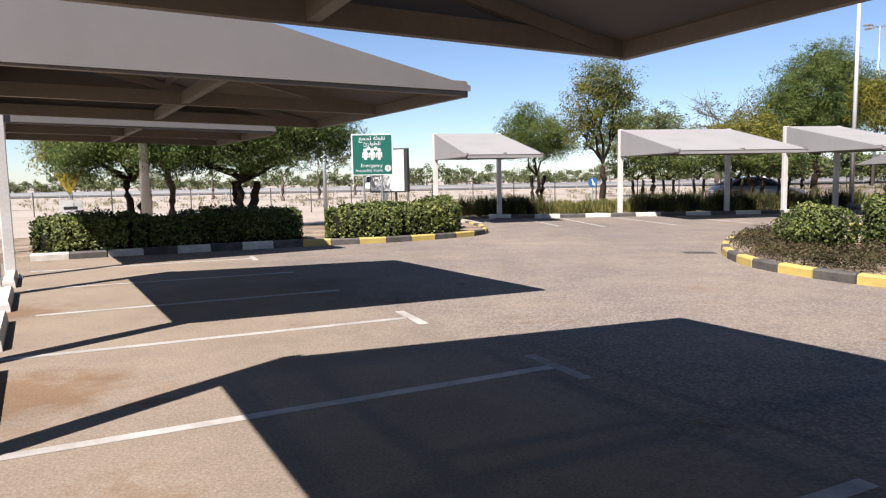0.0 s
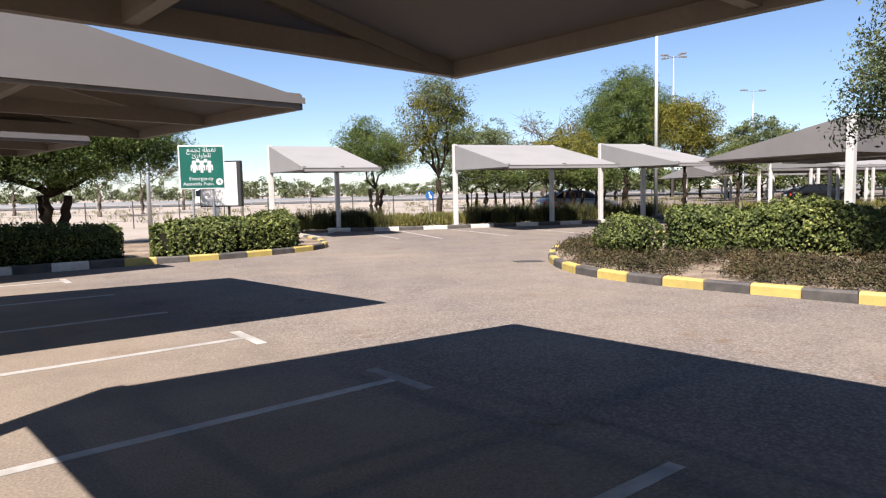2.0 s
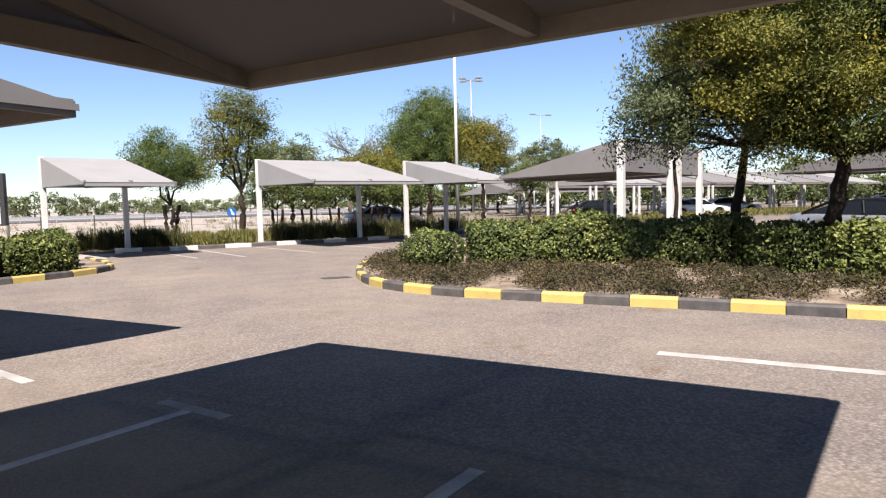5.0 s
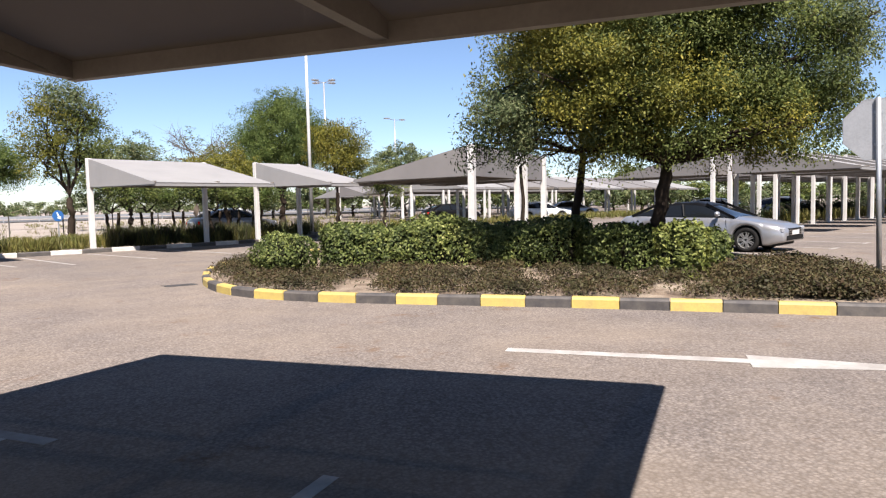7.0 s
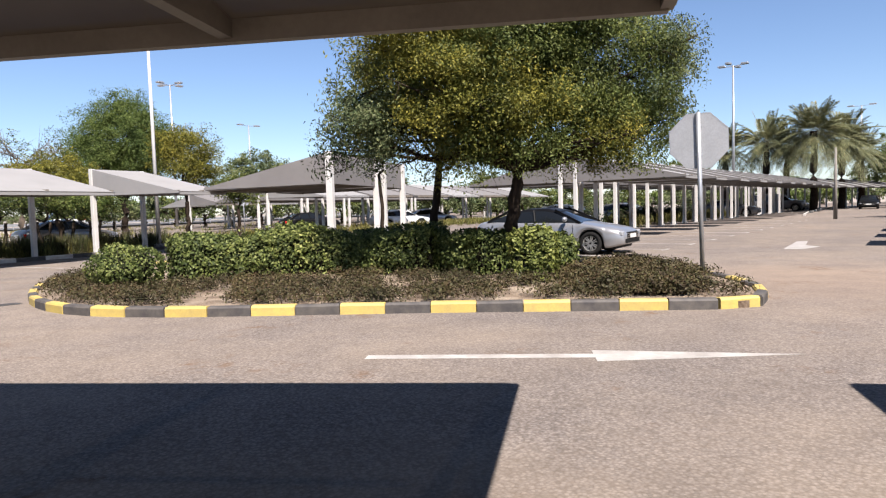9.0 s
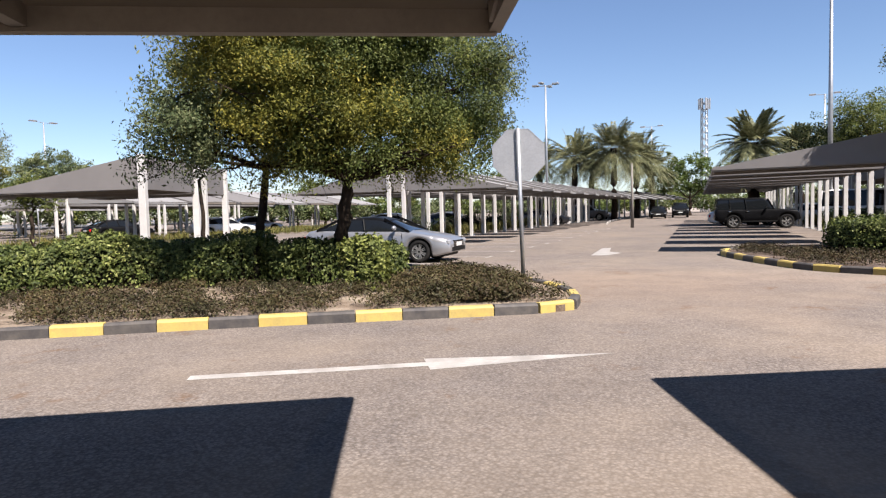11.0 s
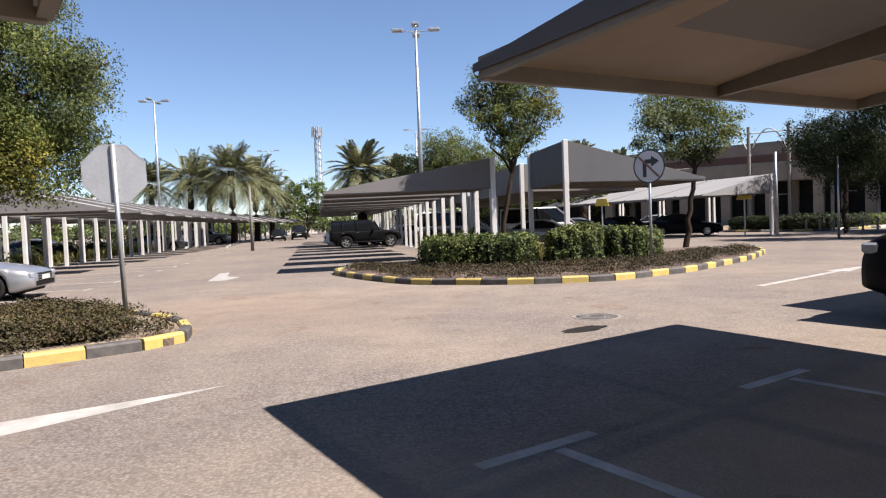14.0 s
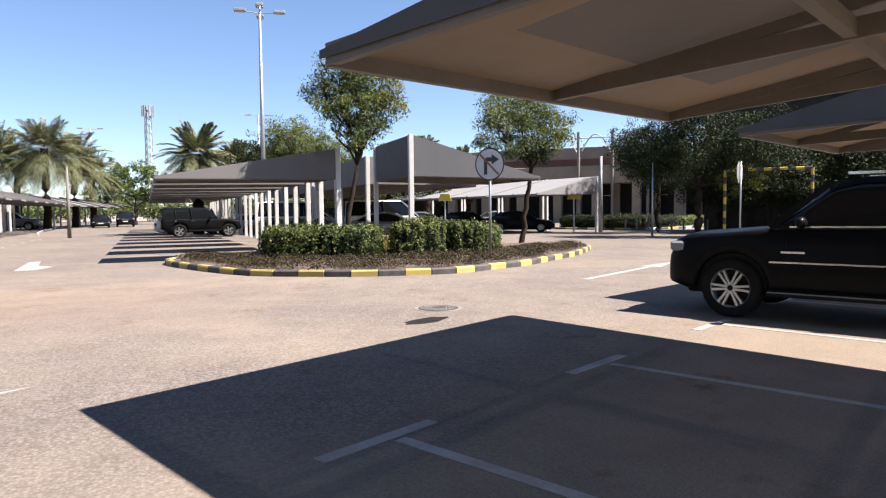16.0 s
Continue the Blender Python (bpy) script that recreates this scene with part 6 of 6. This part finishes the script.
    part("air_intake", box(bmesh.new(), (-0.01, -W * 0.36, sill + 0.12), (0.14, W * 0.36, sill + 0.25), 0.015), TRIM, t)
    part("number_plate", box(bmesh.new(), (-0.03, -0.26, sill + 0.27), (-0.012, 0.26, sill + 0.38)), WHITE, t)
    part("rear_plate", box(bmesh.new(), (L - 0.01, -0.26, belt - 0.3), (L + 0.012, 0.26, belt - 0.18)), WHITE, t)
    if rails:
        for sg in (-1, 1):
            part("trim_strip", beam(bmesh.new(), (axles[0] + 0.5, sg * (W / 2 + 0.004), 0.78), (axles[1] - 0.48, sg * (W / 2 + 0.004), 0.78), 0.014, 0.02), CHROME, t)
            part("running_board", beam(bmesh.new(), (axles[0] + 0.48, sg * (W / 2 - 0.02), 0.36), (axles[1] - 0.48, sg * (W / 2 - 0.02), 0.36), 0.16, 0.05), TRIM, t)
            part("running_board_edge", beam(bmesh.new(), (axles[0] + 0.5, sg * (W / 2 + 0.065), 0.39), (axles[1] - 0.5, sg * (W / 2 + 0.065), 0.39), 0.014, 0.02), CHROME, t)
            part("window_strip", beam(bmesh.new(), (roof[0][0] + 0.25, sg * (W / 2 - 0.07), interp(roof[0][0] + 0.3, deck) + 0.02), (roof[-1][0] - 0.2, sg * (W / 2 - 0.07), interp(roof[-1][0] - 0.3, deck) + 0.02), 0.014, 0.02), CHROME, t)
            part("roof_rail", beam(bmesh.new(), (2.2, sg * (W / 2 - 0.32), zmax + 0.045), (4.6, sg * (W / 2 - 0.32), zmax + 0.045), 0.035, 0.035), CHROME, t)
            part("model_badge", box(bmesh.new(), (1.52, sg * (W / 2 + 0.002) - 0.006, 0.9), (1.80, sg * (W / 2 + 0.002) + 0.006, 0.925)), CHROME, t)
    return t


SEDAN = dict(deck=[(0, 0.60), (0.12, 0.72), (0.5, 0.80), (1.3, 0.93), (1.6, 0.96), (3.6, 0.98), (4.1, 1.0), (4.6, 0.97), (4.85, 0.80)],
             roof=[(1.25, 0.93), (2.1, 1.36), (2.45, 1.45), (3.1, 1.44), (3.6, 1.33), (4.35, 0.99)])
SUV = dict(L=5.1, W=2.02, axles=(0.88, 3.83), wr=0.405, sill=0.34, belt=1.12, deck=[(0, 0.86), (0.06, 1.04), (0.25, 1.13), (1.35, 1.22), (1.7, 1.22), (4.9, 1.24), (5.1, 1.0)],
           roof=[(1.35, 1.20), (2.05, 1.78), (2.35, 1.86), (4.6, 1.87), (4.9, 1.80), (5.04, 1.24)], boxy=0.7, glass_in=0.2, category="car")
JEEP = dict(L=4.75, W=1.9, axles=(0.75, 3.70), wr=0.42, sill=0.42, belt=1.15, deck=[(0, 0.72), (0.15, 1.08), (1.5, 1.18), (4.6, 1.18), (4.75, 1.12)],
            roof=[(1.45, 1.17), (1.8, 1.78), (2.0, 1.86), (4.5, 1.86), (4.65, 1.8), (4.72, 1.18)], boxy=1.0, glass_in=0.12)
VAN = dict(L=5.4, W=1.95, axles=(1.05, 4.15), wr=0.34, sill=0.3, belt=1.25, deck=[(0, 0.70), (0.1, 0.95), (0.55, 1.15), (1.0, 1.25), (5.3, 1.28), (5.4, 1.1)],
           roof=[(0.5, 1.14), (1.25, 1.95), (1.7, 2.22), (4.9, 2.25), (5.25, 2.15), (5.36, 1.28)], boxy=0.8, glass_in=0.14, category="van")


def front_at(p, heading):
    """The turn of a car whose front looks along heading, in degrees from +x."""
    return heading + 180


# the silver saloon in the bay behind the island, heading to the road
# black roof colour holds the tree's shade on the silver roof
car((19.1, 6.85), -90 + 180 + 3, "silver saloon car parked beside the planted island", SILVER, roof_paint=CAR_BLACK, **dict(SEDAN, roof=[(x, z - 0.09 * (z > 1)) for x, z in SEDAN["roof"]]))
# the large black four-wheel drive under the near canopy
h = 24.0
fx, fy = 7.13, -7.28
ux, uy = math.cos(radians(h)), math.sin(radians(h))
car((fx + 0.88 * ux + 1.0 * uy, fy + 0.88 * uy - 1.0 * ux), h + 180, "large black four-wheel drive with chrome trim and alloy wheels", CAR_BLACK, rails=True, spokes=6, **SUV)
# the boxy black off-roader along the avenue
car((46.0, -5.6), -88 + 180, "boxy black off-road car with alloy wheels", CAR_BLACK, spokes=5, **JEEP)
car((52.4, -5.4), 92, "white car beside the off-roader", CAR_WHITE, detail=False, **SEDAN)
# white vans and cars behind the half-moon island
for az, d, turn, what, paint, kind in ((112.4, 45, 71, "white minibus parked behind the half-moon island", CAR_WHITE, VAN), (105.0, 47, 71, "white minibus in the shade of a canopy", CAR_WHITE, VAN),
                                       (112.8, 39, 66, "pale saloon car parked behind the hedge", SILVER, SEDAN), (123.2, 47, 60, "black saloon car at the corner of the far island", CAR_BLACK, SEDAN),
                                       (118.6, 52, 60, "black saloon car parked by the far island", CAR_BLACK, SEDAN), (121.2, 58, 60, "silver saloon car parked by the building", SILVER, SEDAN), (115.2, 47, 66, "dark saloon car behind the hedge", CAR_GREY, SEDAN)):
    car(bearing(az, d), turn, what, paint, detail=False, **kind)
# down the avenue and among the far bays
for k, (x, y, a, paint, kind, what) in enumerate((
    (84, 4.6, 2, CAR_BLACK, SEDAN, "black saloon car at the avenue's end"), (88, 2.2, 2, CAR_BLACK, SUV, "black estate car at the avenue's end"), (80, 10.0, 92, CAR_GREY, SUV, "grey car at the avenue's end"),
    (86, 10.2, 92, SILVER, SEDAN, "silver car at the avenue's end"), (62, 11.2, 92, CAR_GREY, SEDAN, "grey car in an avenue bay"), (62, -5.0, -90, SILVER, SEDAN, "silver car in an avenue bay"),
    (54, -4.6, -90, CAR_WHITE, SEDAN, "white car in an avenue bay"), (41, 40.5, 160, CAR_BLACK, SEDAN, "dark car among the far bays"),
    (19.8, 37.2, 180, CAR_GREY, SEDAN, "dark grey car behind the pale canopies"), (44, 33, 150, CAR_WHITE, SEDAN, "white car among the far bays"), (52, 36, 150, SILVER, SEDAN, "silver car among the far bays"),
    (35.0, 19.5, -90, CAR_WHITE, SEDAN, "white car in the back row"), (46.0, 20.2, -90, CAR_GREY, SEDAN, "grey car in the back row"))):
    car((x, y), a, what, paint, detail=False, **kind)
v = car((-6.0, 99.0), 183, "white van on the highway", CAR_WHITE, detail=False, **VAN)
v.location.z = 0.34
v = car((44.0, 101.0), 3, "white box van on the highway", CAR_WHITE, detail=False, **VAN)
v.location.z = 0.34


# ---- fence along the sand ----
def fence(a, b, n, h=1.2):
    t = thing("fence", (0, 0, 0), 0, "thin wire fence on rusty posts along the sand", "fence")
    for i in range(n):
        p = Vector((*a, 0)).lerp(Vector((*b, 0)), i / (n - 1))
        part("post", rod(bmesh.new(), p + Vector((0, 0, -0.1)), p + Vector((0, 0, h + 0.15)), 0.03, seg=6), IRON, t)
    for z in (0.35, 0.7, 1.05):
        part("wire", rod(bmesh.new(), (*a, z), (*b, z), 0.006, seg=4), IRON, t)


fence((-30, 38), (22, 36.5), 24)


# ---- the building and the yard behind the far island ----
def building():
    t = thing("building", (0, 0, 0), 0, "buff rendered building with tall columns and a terracotta parapet", "building")
    a, b = Vector((66.0, -38.0)), Vector((46.5, -56.0))  # ends of the long front
    d = (b - a).normalized()
    n = Vector((-d.y, d.x))
    n = n if n.dot(Vector((-1, 1))) > 0 else -n
    ang = math.degrees(math.atan2(d.y, d.x))
    L = (b - a).length
    back = 1 if Vector((math.cos(radians(ang + 90)), math.sin(radians(ang + 90)))).dot(n) < 0 else -1
    t.matrix_basis = pose(a.x, a.y, 0, 0, 0, ang)
    y = lambda q: back * q  # q metres behind the front
    def bx(x0, x1, q0, q1, z0, z1, bev=0.0):
        ya, yb = sorted((y(q0), y(q1)))
        return box(bmesh.new(), (x0, ya, z0), (x1, yb, z1), bev)
    # the shade behind the columns is put into this wall's colour
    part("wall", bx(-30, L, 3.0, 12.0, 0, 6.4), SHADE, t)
    part("fascia", bx(-30, L, -0.2, 12.0, 4.3, 6.2, 0.05), BUFF, t)
    part("parapet", bx(-40, L - 5, 10.0, 16.0, 6.2, 7.7), TERRACOTTA, t)
    part("upper_wall", bx(-38, L - 9, 11.0, 15.0, 7.7, 9.2), BUFF, t)
    for i in range(9):
        x = L - 0.6 - i * 4.2
        part("column", bx(x - 0.45, x + 0.45, 0, 0.9, 0, 4.3, 0.03), BUFF, t)
        part("pier", bx(x + 1.6, x + 2.2, 2.2, 2.8, 0, 4.3), BUFF, t)
    for i in range(7):
        x = L - 2.0 - i * 3.0
        part("strip_lamp", bx(x, x + 0.7, 2.6, 2.7, 3.0, 3.06), WHITE, t)
    for i in range(6):
        x = L - 1.2 - i * 3.6
        part("roof_mast", rod(bmesh.new(), (x, y(-0.35), 0.0), (x, y(-0.35), 9.8), 0.16), CONCRETE, t)
        k = bmesh.new()
        pts = [(x - 3.4 * s, y(0.4), 7.0 + 2.6 * math.sin(math.pi * s * 0.9)) for s in np.linspace(0, 1, 9)]
        limb(k, pts, 0.07, 0.07, 6)
        part("arch", k, WHITE, t)
        part("rail", rod(bmesh.new(), (x - 3.6, y(0.4), 9.2), (x, y(0.4), 9.2), 0.06), WHITE, t)


building()


def yard_wall():
    # high backdrop wall; the yard's deep shade is in its colour
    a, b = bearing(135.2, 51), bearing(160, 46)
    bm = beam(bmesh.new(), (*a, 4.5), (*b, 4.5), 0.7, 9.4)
    tagged(new("wall_yard", mesh_of("wall_yard", bm, SHADED_WALL)), "high weathered stone wall with deep shade put into its dark colour", "wall", kind="structure")
    bm = beam(bmesh.new(), (*a, 9.25), (*b, 9.25), 0.9, 0.14)
    tagged(new("wall_yard_coping", mesh_of("wall_yard_coping", bm, CONCRETE)), "weathered stone coping of the yard wall", "wall", kind="structure")


yard_wall()
for k, (x, y) in enumerate((bearing(139.5, 44), bearing(144, 45), bearing(149, 44), bearing(136.2, 47))):
    # crowns darkened in colour for the shade before the wall
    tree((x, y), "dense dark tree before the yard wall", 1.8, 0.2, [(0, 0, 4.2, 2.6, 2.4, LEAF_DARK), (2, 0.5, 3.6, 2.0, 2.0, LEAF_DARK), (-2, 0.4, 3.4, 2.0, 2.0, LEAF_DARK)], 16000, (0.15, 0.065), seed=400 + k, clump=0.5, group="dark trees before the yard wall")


def height_bar(a, b, h):
    t = thing("height_barrier", (0, 0, 0), 0, "black and yellow striped pipe height barrier", "barrier")
    pts = [Vector((*a, 0)), Vector((*a, h)), Vector((*b, h)), Vector((*b, 0))]
    i = 0
    for p, q in zip(pts, pts[1:]):
        n = max(2, round((q - p).length / 0.35))
        for k in range(n):
            part("pipe_band", rod(bmesh.new(), p.lerp(q, k / n), p.lerp(q, (k + 1) / n), 0.075, seg=10), YELLOW if i % 2 else BLACK, t)
            i += 1


height_bar(bearing(136.4, 37.0), bearing(142.4, 37.0), 3.4)


def taxi_sign(at):
    t = thing("yellow_sign", (*at, 0), -122, "small yellow box sign on a grey post", "sign", "yellow box signs")
    part("post", rod(bmesh.new(), (0, 0, 0), (0, 0, 2.2), 0.05), STEEL, t)
    part("panel", prism(bmesh.new(), [(-0.45, -0.12), (0.45, -0.12), (0.32, 0.35), (-0.32, 0.35)], -0.08, 0.08, face(2.3)), YELLOW, t)


taxi_sign(bearing(124.8, 45))
taxi_sign(bearing(114.0, 46))
for k in range(9):
    p = bearing(129.0 + k * 0.9, 50 - 0.2 * k)
    t = thing("bollard", (*p, 0.05), 0, "small pale bollard before the building", "bollard", "bollards before the building")
    part("shaft", rod(bmesh.new(), (0, 0, 0), (0, 0, 0.62), 0.07, 0.06), CONCRETE, t)
    part("cap", rod(bmesh.new(), (0, 0, 0.6), (0, 0, 0.7), 0.085, 0.05), CONCRETE, t)
